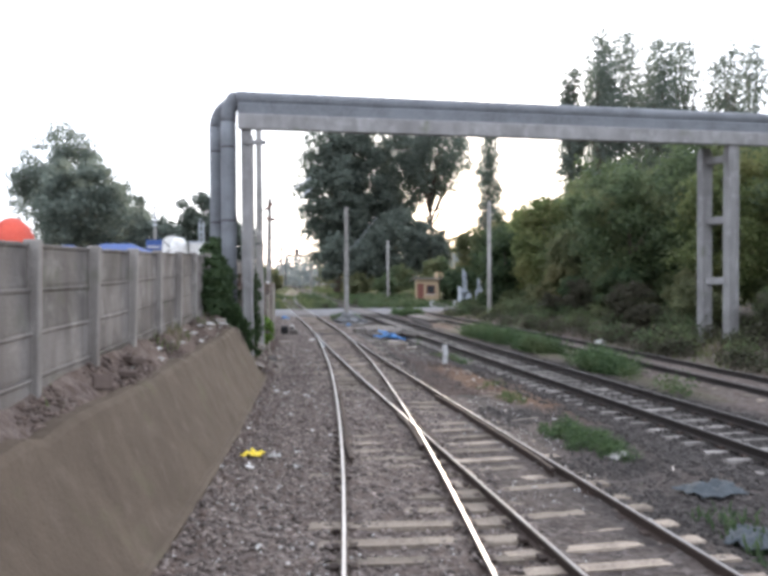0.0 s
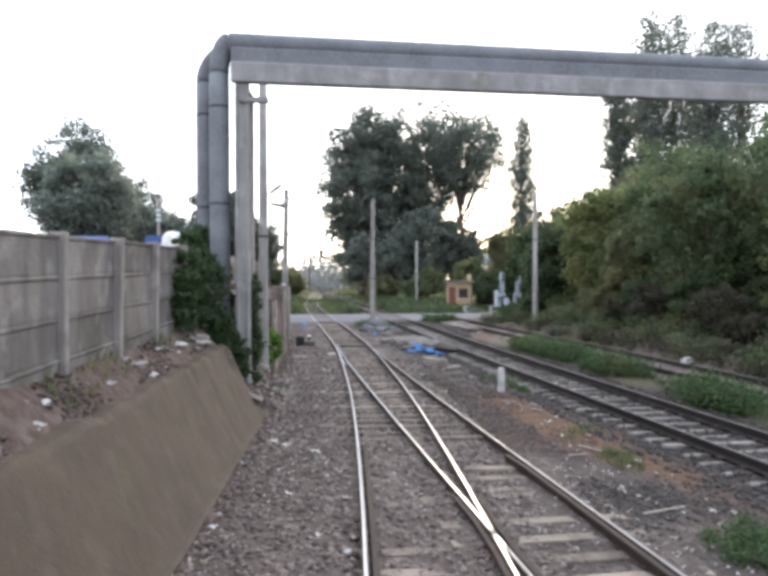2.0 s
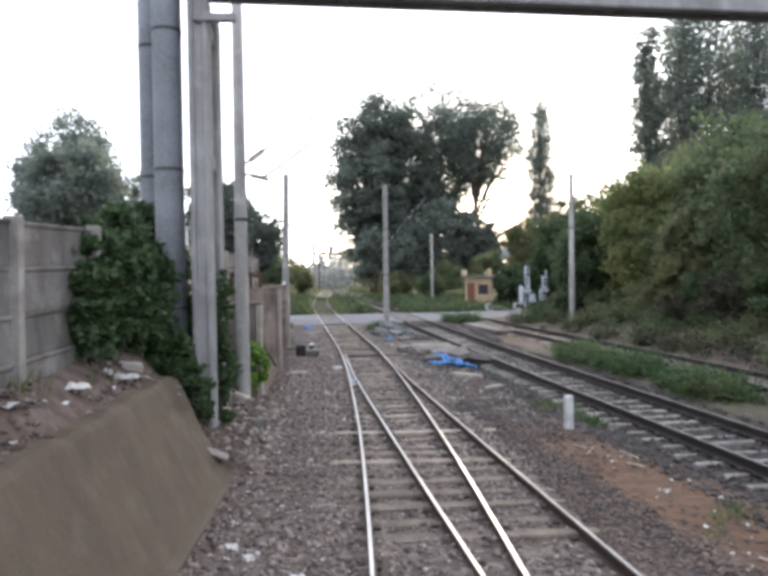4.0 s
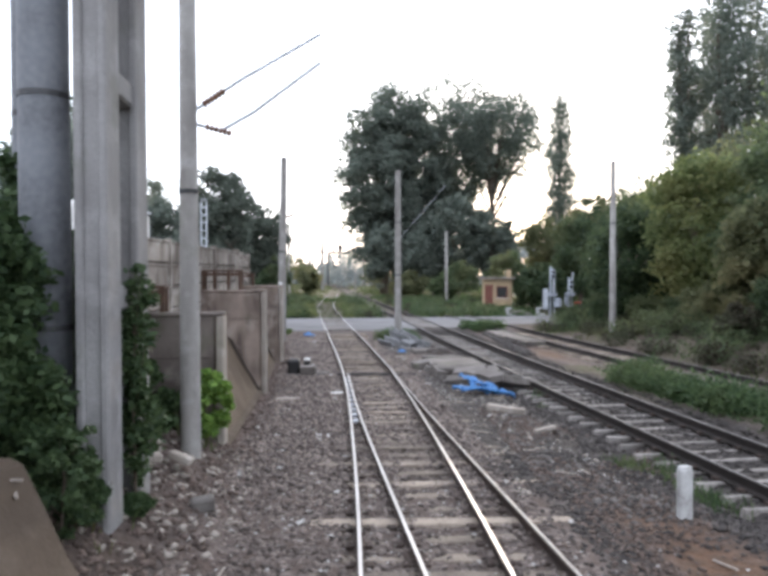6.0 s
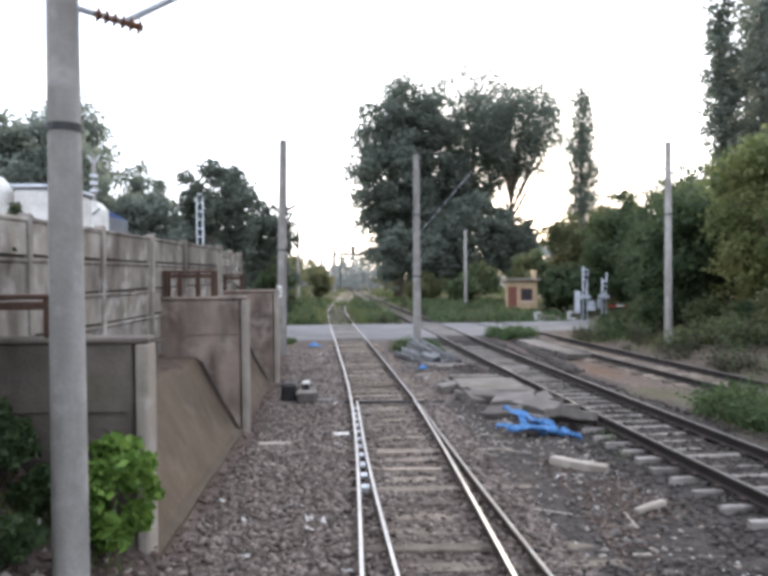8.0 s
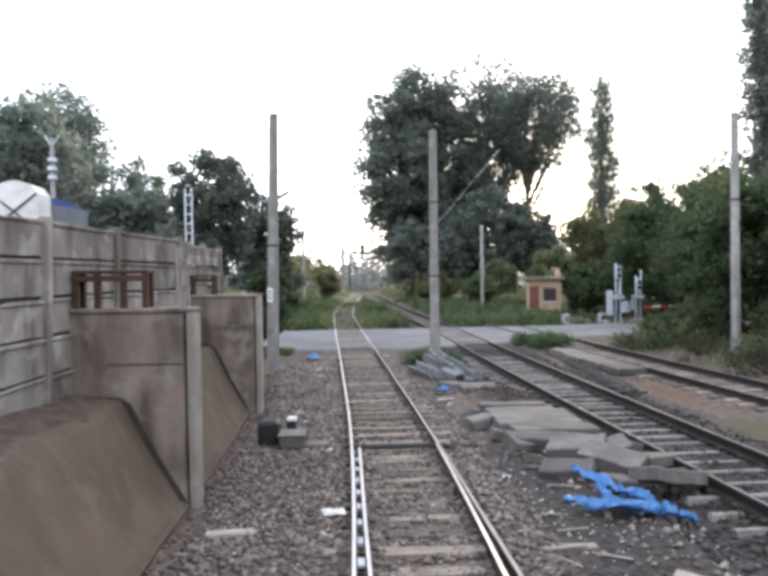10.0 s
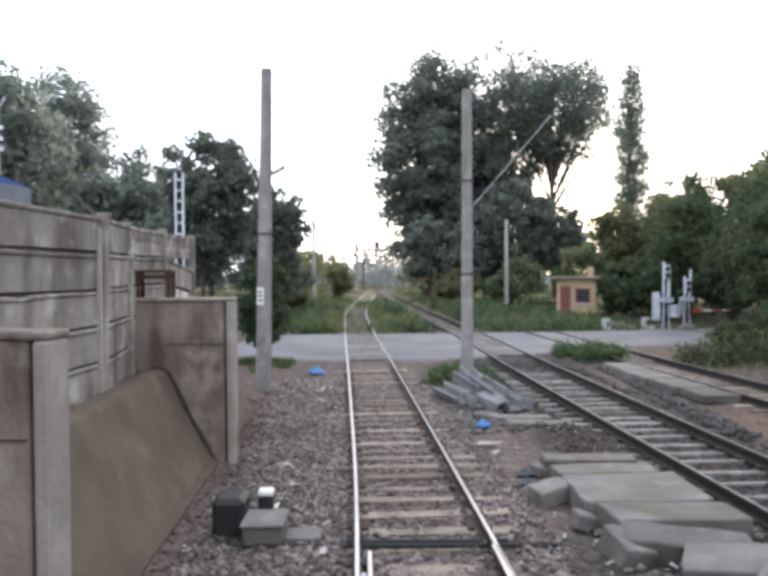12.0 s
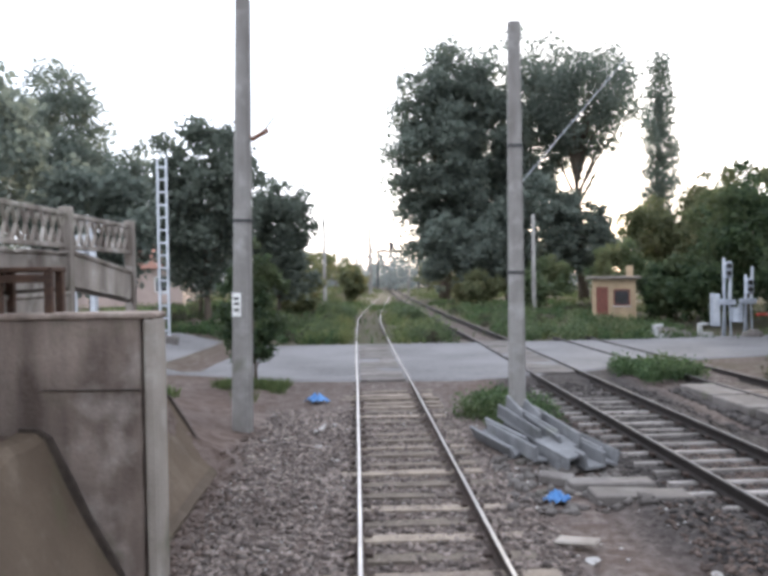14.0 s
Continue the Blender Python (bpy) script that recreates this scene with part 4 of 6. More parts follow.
# the tall poplars on the far side
for k, (x, y, h, r) in enumerate(((31.3, 75, 27, 2.0), (34.6, 74, 31, 2.9), (38.2, 76, 31.5, 3.2), (42, 75, 30.5, 3.0), (46, 77, 31.5, 3.2), (50.5, 75, 30, 3.0), (55, 77, 31, 3.2), (36.5, 80, 29, 2.8), (44, 81, 30, 2.8))):
    tree("poplar_tree", "tall slender poplar with sky between its boughs", "tree", x, y, h, r * 1.12, L_TALL, 8600, 0.36, 0.15, "poplar", 130, 40 + k, 0.3, group="slender poplars", limbs=18)
# the thicket along the side line
THICKET = ((15.9, 47.5, 7.0, 2.3, 9000), (17.6, 44, 9.2, 3.0, 12000), (20.2, 40, 10.6, 3.6, 13000), (20, 49, 9.6, 3.5, 11000), (19.0, 34.5, 10, 3.3, 14000), (22, 30, 11, 4, 15000), (17.9, 39, 6, 2.2, 9000),
           (20.6, 26.5, 9, 3.2, 13000), (23.4, 22, 11, 4, 14000), (21.7, 17, 9, 3.3, 12000), (25, 12, 11, 4, 11000), (18, 54, 8, 2.9, 9000), (19.7, 59, 9, 3.2, 9000), (22.5, 63, 11, 3.6, 9000), (20.6, 66, 5.2, 2.0, 7000), (24.5, 54, 12, 4, 9000), (26, 37, 13, 4.2, 9000), (25, 45, 12.5, 4.2, 9000), (29, 28, 13, 4.5, 9000), (27.5, 20, 12, 4.2, 9000), (31, 37, 14, 4.5, 8000), (30, 52, 13, 4.4, 8000), (30, 64, 12, 4.2, 8000), (33, 12, 13, 5, 8000), (25.5, 27, 8, 3.4, 9000), (23.5, 34, 7, 3.2, 9000), (22.5, 8, 9, 3.6, 8000))
for k, (x, y, h, r, n) in enumerate(THICKET):
    tree("thicket_tree", "leafy green tree of the lineside thicket" if k % 3 else "yellowish-green tree of the lineside thicket" if k not in (0, 3, 12) else "deep-green tree of the lineside thicket", "tree", x, y, h, r, L_SHADE if k in (0, 3, 11, 12, 14) else L_OLIVE if k % 3 == 0 else L_YELLOW if k in (1, 7, 10, 14, 24) else L_GREEN, n, 0.21, 0.0, "shrub", 64, 60 + k, group="lineside thicket")
for k, (x, y, h, r, n) in enumerate(((16.8, 36.5, 2.6, 1.3, 5000), (17.2, 31.5, 3.0, 1.5, 6000), (18.6, 26.5, 2.8, 1.4, 5000), (16.1, 42, 1.7, 1.1, 4000), (15.6, 51, 2.2, 1.3, 4500), (19.6, 21.5, 2.4, 1.4, 5000), (19.5, 16, 2.6, 1.5, 5000), (18.5, 11, 2.4, 1.4, 4500), (21.2, 34.5, 3.4, 1.9, 6000), (20.3, 30.8, 2.8, 1.5, 5000))):
    tree("bush", "low straggling bush at the thicket's edge", "bush", x, y, h, r, L_SHADE if k in (0, 1, 3, 4) else L_GREEN if k % 2 else L_OLIVE, n, 0.14, 0.0, "shrub", 30, 90 + k, 0.04, group="low bushes")
# trees behind the fences
for k, (x, y, h, r, n, b) in enumerate(((-19.2, 61, 14.4, 5.2, 14000, 0.12), (-13.6, 62, 9, 3.4, 7000, 0.1), (-33, 95, 25, 8, 26000, 0.12), (-25.5, 98, 17, 4.8, 12000, 0.1), (-9.5, 67, 12.2, 3.6, 14000, 0.08), (-6.9, 73, 9.6, 3.1, 9500, 0.05), (-12.5, 75, 8.5, 3.2, 7000, 0.05), (-9, 84, 6.5, 2.6, 5000, 0.03), (-40, 75, 17, 6, 9000, 0.1), (-28, 120, 14, 6, 6000, 0.05))):
    tree("broadleaf_tree", "dark-green broadleaf tree behind the yard fence" if k < 4 else "rounded green tree beside the road", "tree", x, y, h, r, L_TALL if k not in (4, 5) else L_DARK, n, 0.3 if k > 3 else 0.36, b, "round", 50, 120 + k, group="yard trees")
for k, (x, y, h, r, n) in enumerate(((-7.5, 86, 3.6, 1.9, 4000), (-9.5, 97, 5.2, 2.6, 4500), (-5.2, 104, 4.4, 2.0, 4000), (6.5, 97, 2.6, 1.6, 3000), (-6.5, 78, 2.2, 1.5, 3000), (8.5, 100, 4, 2.4, 4000), (-6.5, 118, 5, 2.5, 4000), (7, 128, 7, 3.4, 5000), (-12, 128, 7, 3.6, 5000), (4, 150, 6, 3, 4000), (-13, 160, 8, 4, 4000))):
    tree("bush", "yellowish-green bush beside the far line", "bush", x, y, h, r, L_OLIVE, n, 0.26, 0.0, "shrub", 24, 170 + k, group="far line bushes")
tree("bush", "dark green bush at the roadside behind a pole", "bush", -3.0, 49.5, 4.2, 1.1, L_SHADE, 9000, 0.12, 0.0, "shrub", 36, 140, 0.06)
tree("bush", "bright green leafy shrub against the wall", "bush", -0.72, 23.25, 1.5, 0.42, L_BRIGHT, 2600, 0.10, 0.0, "shrub", 22, 141, 0.02)
tree("bush", "creeper growing up a gantry leg", "bush", -0.80, 19.95, 2.75, 0.3, L_IVY, 3200, 0.075, 0.1, "poplar", 40, 142, 0.02)
tree("bush", "dark weeds hanging over the end of the bank", "bush", -1.0, 18.5, 1.4, 0.4, L_IVY, 4200, 0.065, 0.0, "shrub", 26, 143, 0.02)
for k, (y, h, r) in enumerate(((16.3, 1.9, 0.48), (17.0, 2.2, 0.52), (17.8, 2.4, 0.56), (18.7, 2.55, 0.6), (19.6, 2.55, 0.6), (20.6, 2.45, 0.58), (21.6, 2.1, 0.5))):
    tree("ivy", "dense dark ivy smothering the end of the fence", "ivy", fence_x(y) + 0.04, y, h, r, L_IVY, 8500, 0.10, -0.15, "shrub", 40, 150 + k, 0.03, group="ivy on the fence")
for k, (x, y, h, r) in enumerate(((-3.05, 24.8, 2.4, 0.55), (-3.0, 25.8, 2.3, 0.5))):
    tree("bush", "leafy bush leaning over the rear fence", "bush", x, y, h, r, L_SHADE, 5000, 0.08, 0.3, "round", 30, 190 + k, 0.03, group="fence bushes")
# the three creepers against the wall are added to darken its shaded foot
for k, (x, y, h, r) in enumerate(((-2.0, 22.3, 1.5, 0.45), (-1.6, 21.5, 1.2, 0.45), (-1.9, 20.9, 1.9, 0.45), (-1.25, 20.9, 0.7, 0.3), (-1.02, 18.95, 0.55, 0.26), (-0.75, 19.75, 0.26, 0.18), (-2.3, 22.9, 1.3, 0.5), (-1.85, 23.2, 0.85, 0.42), (-1.4, 23.25, 0.5, 0.32), (-1.25, 22.3, 0.4, 0.3))):
    tree("bush", "dark straggling creeper on the slope below the fence", "bush", x, y, h, r, L_IVY, 4200, 0.075, 0.0, "shrub", 30, 180 + k, 0.02, group="slope creepers")
for k, (x, y, h, r) in enumerate(((-1.7, 19.0, 2.5, 0.45), (-2.1, 19.9, 2.9, 0.55), (-1.6, 20.1, 2.6, 0.48), (-1.45, 19.0, 1.3, 0.45))):
    tree("ivy", "dark ivy climbing the heating pipes", "ivy", x, y, h, r, L_IVY, 8000, 0.09, -0.1, "poplar", 50, 160 + k, 0.03, group="ivy on the pipes")
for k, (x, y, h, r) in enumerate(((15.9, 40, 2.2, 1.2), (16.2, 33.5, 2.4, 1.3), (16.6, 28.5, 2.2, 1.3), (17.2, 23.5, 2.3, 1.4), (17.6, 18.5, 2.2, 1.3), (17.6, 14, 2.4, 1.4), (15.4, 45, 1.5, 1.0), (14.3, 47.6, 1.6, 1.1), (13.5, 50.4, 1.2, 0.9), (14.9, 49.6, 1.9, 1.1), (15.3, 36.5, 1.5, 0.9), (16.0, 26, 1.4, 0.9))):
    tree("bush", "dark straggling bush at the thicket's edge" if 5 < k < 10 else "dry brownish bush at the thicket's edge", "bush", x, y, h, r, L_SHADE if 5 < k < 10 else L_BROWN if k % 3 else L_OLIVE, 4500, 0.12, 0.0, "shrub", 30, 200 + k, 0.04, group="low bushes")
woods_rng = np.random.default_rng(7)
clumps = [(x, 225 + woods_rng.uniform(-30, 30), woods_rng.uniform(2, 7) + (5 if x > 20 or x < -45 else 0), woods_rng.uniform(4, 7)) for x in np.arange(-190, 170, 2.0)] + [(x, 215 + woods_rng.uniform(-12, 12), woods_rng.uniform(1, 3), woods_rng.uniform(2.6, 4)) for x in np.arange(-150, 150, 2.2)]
tagged(new("far_woods", fast_quads("far_woods", leaf_quads(woods_rng, clump_points(woods_rng, clumps, 48000), 1.0), L_FAR)), "distant line of haze-tinted trees along the railway", "woods", kind="stuff")


def blades(name, label, pts, h, w, mat, seed, category="weeds"):
    """Grass and weeds: bent loose blades standing on the ground."""
    rng = np.random.default_rng(seed)
    n = len(pts)
    z = np.array([gz(x, y) for x, y in pts]) - 0.03
    base = np.column_stack([pts, z])
    a = rng.uniform(0, 6.283, n)
    side = np.column_stack([np.cos(a), np.sin(a), np.zeros(n)])
    hh = h * rng.uniform(0.35, 1.25, n)[:, None]
    leanv = rng.normal(size=(n, 3)) * 0.33
    leanv[:, 2] = 1
    ww = w * rng.uniform(0.6, 1.4, n)[:, None]
    q = np.stack([base - side * ww * 0.3, base + side * ww * 0.3, base + leanv * hh * 0.6 + side * ww * 0.5, base + leanv * hh], 1)
    ob = new(name, fast_quads(name, q, mat))
    return tagged(ob, label, category, kind="stuff")


def scatter(rng, n, x0, x1, y0, y1, line=None, keep=None):
    out = []
    while len(out) < n:
        y = rng.uniform(y0, y1)
        x = rng.uniform(x0, x1) + (line(y) if line else 0)
        if keep is None or keep(x, y) > rng.uniform(0, 1):
            out.append((x, y))
    return np.array(out)


def leafy(name, label, n, count, mat, leaf, place, h, seed, category="weeds"):
    """Low leafy growth: many small clumps of leaves close to the ground."""
    rng = np.random.default_rng(seed)
    pts = place(rng, count)
    cl = []
    for x, y in pts:
        r = h * rng.uniform(0.25, 0.75)
        cl.append((x, y, gz(x, y) + r * 0.55, r))
    p = clump_points(rng, cl, n)
    low = np.array([gz(a, b) + 0.01 for a, b in p[:, :2]])
    p[:, 2] = np.maximum(p[:, 2], low)
    return tagged(new(name, fast_quads(name, leaf_quads(rng, p, leaf), mat)), label, category, kind="stuff")


wr = np.random.default_rng(21)
patch = lambda s, lo: (lambda x, y: float(np.clip((bump_noise(x + 50, y, s) + lo) * 2.2, 0, 1)))
leafy("weeds", "leafy green weeds growing between the rusty lines", 44000, 330, L_WEED, 0.075, lambda r, c: scatter(r, c, -2.75, -1.45, 12, 34, t3, patch(0.3, 0.2)), 0.72, 1)
leafy("weeds", "leafy green weeds beside the near ballast", 7000, 60, L_WEED, 0.04, lambda r, c: scatter(r, c, 5.7, 7.0, 7.0, 10.6, None, lambda x, y: max(0, 1.1 - math.hypot((x - 6.3) / 0.6, (y - 8.9) / 1.7))), 0.3, 2)
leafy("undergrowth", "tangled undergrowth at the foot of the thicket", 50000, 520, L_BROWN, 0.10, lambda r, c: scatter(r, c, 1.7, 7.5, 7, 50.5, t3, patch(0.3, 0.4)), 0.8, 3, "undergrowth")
leafy("undergrowth", "green nettles and brambles below the trees", 46000, 420, L_GREEN, 0.11, lambda r, c: scatter(r, c, 2.1, 8.0, 7, 50.5, t3, patch(0.37, 0.3)), 1.05, 4, "undergrowth")
blades("weeds", "scattered tufts on the dirt strip", scatter(wr, 900, 5.4, 7.2, 11, 32, None, patch(0.9, -0.35)), 0.2, 0.03, L_WEED, 3)
blades("weeds", "dark tangled weeds at the ballast foot", scatter(wr, 420, 6.0, 7.6, 2.5, 6.4, None, patch(0.8, 0.0)), 0.2, 0.045, L_IVY, 4)
blades("weeds", "rank grass below the thicket", scatter(wr, 4000, 1.4, 6.5, 8, 50.5, t3, patch(0.4, -0.1)), 0.34, 0.045, L_GRASS, 5)
blades("weeds", "rough green grass beyond the road", scatter(wr, 24000, -22, 16, 61.8, 104, None, lambda x, y: (0.05 if abs(x - t2(y)) < 1.4 or (abs(x - a_mid(y)) < 1.35 and y < 96) else 1) * patch(0.22, 0.2)(x, y)), 0.42, 0.09, L_WEED, 6)
blades("weeds", "dry yellowish grass beyond the road", scatter(wr, 26000, -30, 30, 63, 190, None, lambda x, y: (0.05 if abs(x - t2(y)) < 1.5 or abs(x - a_mid(y)) < 1.25 else 1) * patch(0.2, 0.1)(y, x)), 0.5, 0.12, L_GRASS, 7)
leafy("weeds", "green tuft round the foot of a pole", 8000, 70, L_WEED, 0.07, lambda r, c: scatter(r, c, 2.4, 4.9, 43.6, 48.2, None, lambda x, y: max(0, 1 - math.hypot((x - 3.5) / 1.1, (y - 45.7) / 2.0))), 0.62, 8)
leafy("weeds", "green weeds beside the road edge", 7500, 90, L_WEED, 0.085, lambda r, c: scatter(r, c, 6.9, 10.3, 49.0, 53.4, None, lambda x, y: max(0, 1.1 - math.hypot((x - 8.6) / 1.4, (y - 51.2) / 1.7)) * (0 if abs(x - t2(y)) < 1.1 else 1)), 0.55, 9)
leafy("weeds", "leafy weeds among the far rails", 16000, 260, L_WEED, 0.16, lambda r, c: scatter(r, c, -16, 14, 62, 92, None, lambda x, y: 0 if abs(x - t2(y)) < 1.6 or abs(x - a_mid(y)) < 1.7 else patch(0.2, 0.2)(x, y)), 0.7, 13)
leafy("weeds", "tall rank bushy weeds beyond the road", 15000, 120, L_GREEN, 0.15, lambda r, c: scatter(r, c, -9, 13, 62, 86, None, lambda x, y: 0 if abs(x - t2(y)) < 1.7 or abs(x - a_mid(y)) < 1.5 else patch(0.26, 0.0)(x + 9, y)), 1.15, 15)
leafy("weeds", "yellowish shoots close to the far rails", 9000, 90, L_YELLOW, 0.11, lambda r, c: scatter(r, c, -3.2, 3.4, 62, 80, a_mid, lambda x, y: 0 if abs(x - t2(y)) < 1.5 or abs(x - a_mid(y)) < 1.25 else patch(0.4, 0.1)(x, y)), 0.8, 16)
leafy("weeds", "brown dead stalks among the far weeds", 12000, 240, L_BROWN, 0.15, lambda r, c: scatter(r, c, -18, 16, 62, 100, None, lambda x, y: 0 if abs(x - t2(y)) < 1.5 or abs(x - a_mid(y)) < 1.5 else patch(0.23, 0.1)(y, x)), 0.6, 14)
blades("weeds", "weeds on the bare bank below the fence", scatter(wr, 500, -2.6, -0.6, 17.8, 23.4, None, patch(1.1, -0.2)), 0.2, 0.035, L_GRASS, 10)
blades("weeds", "thin weeds along the bank", scatter(wr, 500, -2.6, -1.5, -4, 17.5, None, patch(1.0, -0.2)), 0.18, 0.03, L_GRASS, 11)
blades("weeds", "low weeds at the foot of the roadside bush", scatter(wr, 2600, -5.0, -2.0, 46, 50, None, patch(0.7, -0.1)), 0.26, 0.04, L_GRASS, 12)

# ---- by the crossing ----
M_PLASTER = surface("ochre_plaster", (0.44, 0.325, 0.205), (0.31, 0.225, 0.145), (0.50, 0.39, 0.265), 0.9, big=1.5, small=10, bump=0.2)
M_REDWOOD = surface("dark_red_paint", (0.16, 0.055, 0.04), (0.11, 0.04, 0.03), (0.2, 0.08, 0.06), 0.6, big=4, small=20, bump=0.1)
M_DARKGLASS = surface("dark_window_glass", (0.03, 0.03, 0.035), (0.02, 0.02, 0.02), (0.05, 0.05, 0.05), 0.15, big=3, small=10, bump=0, spec=0.5)
M_SILVER = surface("silver_paint", (0.38, 0.41, 0.46), (0.26, 0.285, 0.32), (0.45, 0.47, 0.51), 0.45, 0.25, 3, 24, 0.1)
M_WHITE = surface("whitewashed_concrete", (0.68, 0.67, 0.64), (0.50, 0.48, 0.45), (0.74, 0.73, 0.70), 0.85, big=3, small=18, bump=0.2)
M_LIME = surface("grubby_limewash", (0.43, 0.43, 0.425), (0.26, 0.25, 0.24), (0.52, 0.52, 0.51), 0.9, big=4, small=20, bump=0.3)
M_REDP = surface("red_paint", (0.50, 0.06, 0.04), (0.40, 0.05, 0.04), (0.55, 0.10, 0.07), 0.5, big=4, small=20, bump=0.05)
M_ROOFT = surface("roof_felt", (0.22, 0.19, 0.165), (0.15, 0.13, 0.11), (0.28, 0.24, 0.21), 0.9, big=2, small=14, bump=0.3)
M_RUSTY = surface("rusty_angle_iron", (0.085, 0.05, 0.036), (0.05, 0.034, 0.028), (0.12, 0.07, 0.045), 0.8, 0.2, 5, 30, 0.3)
M_BLUE = surface("blue_plastic_sheet", (0.05, 0.18, 0.42), (0.035, 0.12, 0.32), (0.13, 0.29, 0.52), 0.4, big=4, small=16, bump=0.2)
M_CANVAS = surface("blue_canvas", (0.035, 0.075, 0.22), (0.03, 0.06, 0.17), (0.06, 0.10, 0.27), 0.7, big=2, small=14, bump=0.1)
M_REDC = surface("red_canvas", (0.55, 0.07, 0.04), (0.42, 0.05, 0.035), (0.6, 0.12, 0.08), 0.6, big=2, small=14, bump=0.1)
M_PAPER = surface("pale_litter", (0.42, 0.405, 0.385), (0.27, 0.255, 0.235), (0.50, 0.485, 0.47), 0.8, big=5, small=30, bump=0.1, per_object=0.25)
M_YELLOW = surface("yellow_plastic", (0.70, 0.52, 0.03), (0.60, 0.42, 0.03), (0.75, 0.6, 0.1), 0.5, big=6, small=30, bump=0.1)
M_BLACK = surface("black_iron", (0.025, 0.025, 0.026), (0.018, 0.018, 0.02), (0.04, 0.036, 0.034), 0.6, 0.2, 4, 30, 0.2)
M_TROUGH = grimy("bluish_grey_concrete", (0.225, 0.228, 0.235), (0.10, 0.10, 0.102), (0.33, 0.335, 0.34), streaks=0.5, per_object=0.2)
M_CLOD = surface("earth_clod", (0.108, 0.08, 0.067), (0.07, 0.051, 0.043), (0.14, 0.108, 0.093), 0.95, island=0.35, bump=0)
M_RAG = surface("grubby_rag", (0.05, 0.06, 0.068), (0.03, 0.036, 0.042), (0.085, 0.095, 0.10), 0.8, big=4, small=20, bump=0.3)
M_PINK = surface("pinkish_render", (0.42, 0.33, 0.29), (0.33, 0.26, 0.23), (0.47, 0.38, 0.34), 0.9, big=1, small=10, bump=0.2)
M_TILE = surface("red_brown_roof_tiles", (0.24, 0.12, 0.09), (0.17, 0.09, 0.07), (0.28, 0.16, 0.12), 0.85, big=1, small=14, bump=0.4)


def ring_box(w, h, t, d):
    """A rectangular frame in the xz plane."""
    bm = B()
    for sx in (-1, 1):
        box(bm, (sx * (w - t) / 2, 0, 0), (t, d, h))
    for sz in (-1, 1):
        box(bm, (0, 0, sz * (h - t) / 2), (w - 2 * t, d, t))
    return bm


hut = thing("crossing_hut", "small ochre flat-roofed crossing keeper's hut with dark red door", "hut", 14.3, 75.5, gz(14.3, 75.5), -14)
part("wall", box(B(), (0, 0, 1.2), (2.6, 2.4, 2.6), None, 0.02), M_PLASTER, hut)
roof = part("roof", box(B(), (-0.05, -0.1, 2.6), (3.3, 3.0, 0.16), None, 0.03), M_ROOFT, hut, "overhanging flat felt roof")
ch = part("chimney", box(B(), (1.0, 0.3, 3.0), (0.42, 0.42, 0.7), None, 0.02), M_PLASTER, roof)
part("door", box(B(), (-0.72, -1.215, 1.05), (0.72, 0.05, 1.95), None, 0.01), M_REDWOOD, hut, "dark red plank door")
win = part("window", moved(ring_box(1.0, 1.05, 0.09, 0.07), pose(0.45, -1.22, 1.35)), M_REDWOOD, hut, "dark red window frame")
part("pane", box(B(), (0.45, -1.215, 1.35), (0.82, 0.02, 0.87)), M_DARKGLASS, win)
part("window_sill", box(B(), (0.45, -1.26, 0.80), (1.1, 0.14, 0.05), None, 0.01), M_WHITE, win)
part("side_window", box(B(), (-1.31, 0.1, 1.4), (0.05, 0.7, 0.9), None, 0.01), M_REDWOOD, hut)
part("doorstep", box(B(), (-0.72, -1.5, 0.06), (1.0, 0.5, 0.2), None, 0.02), M_SLAB, hut)


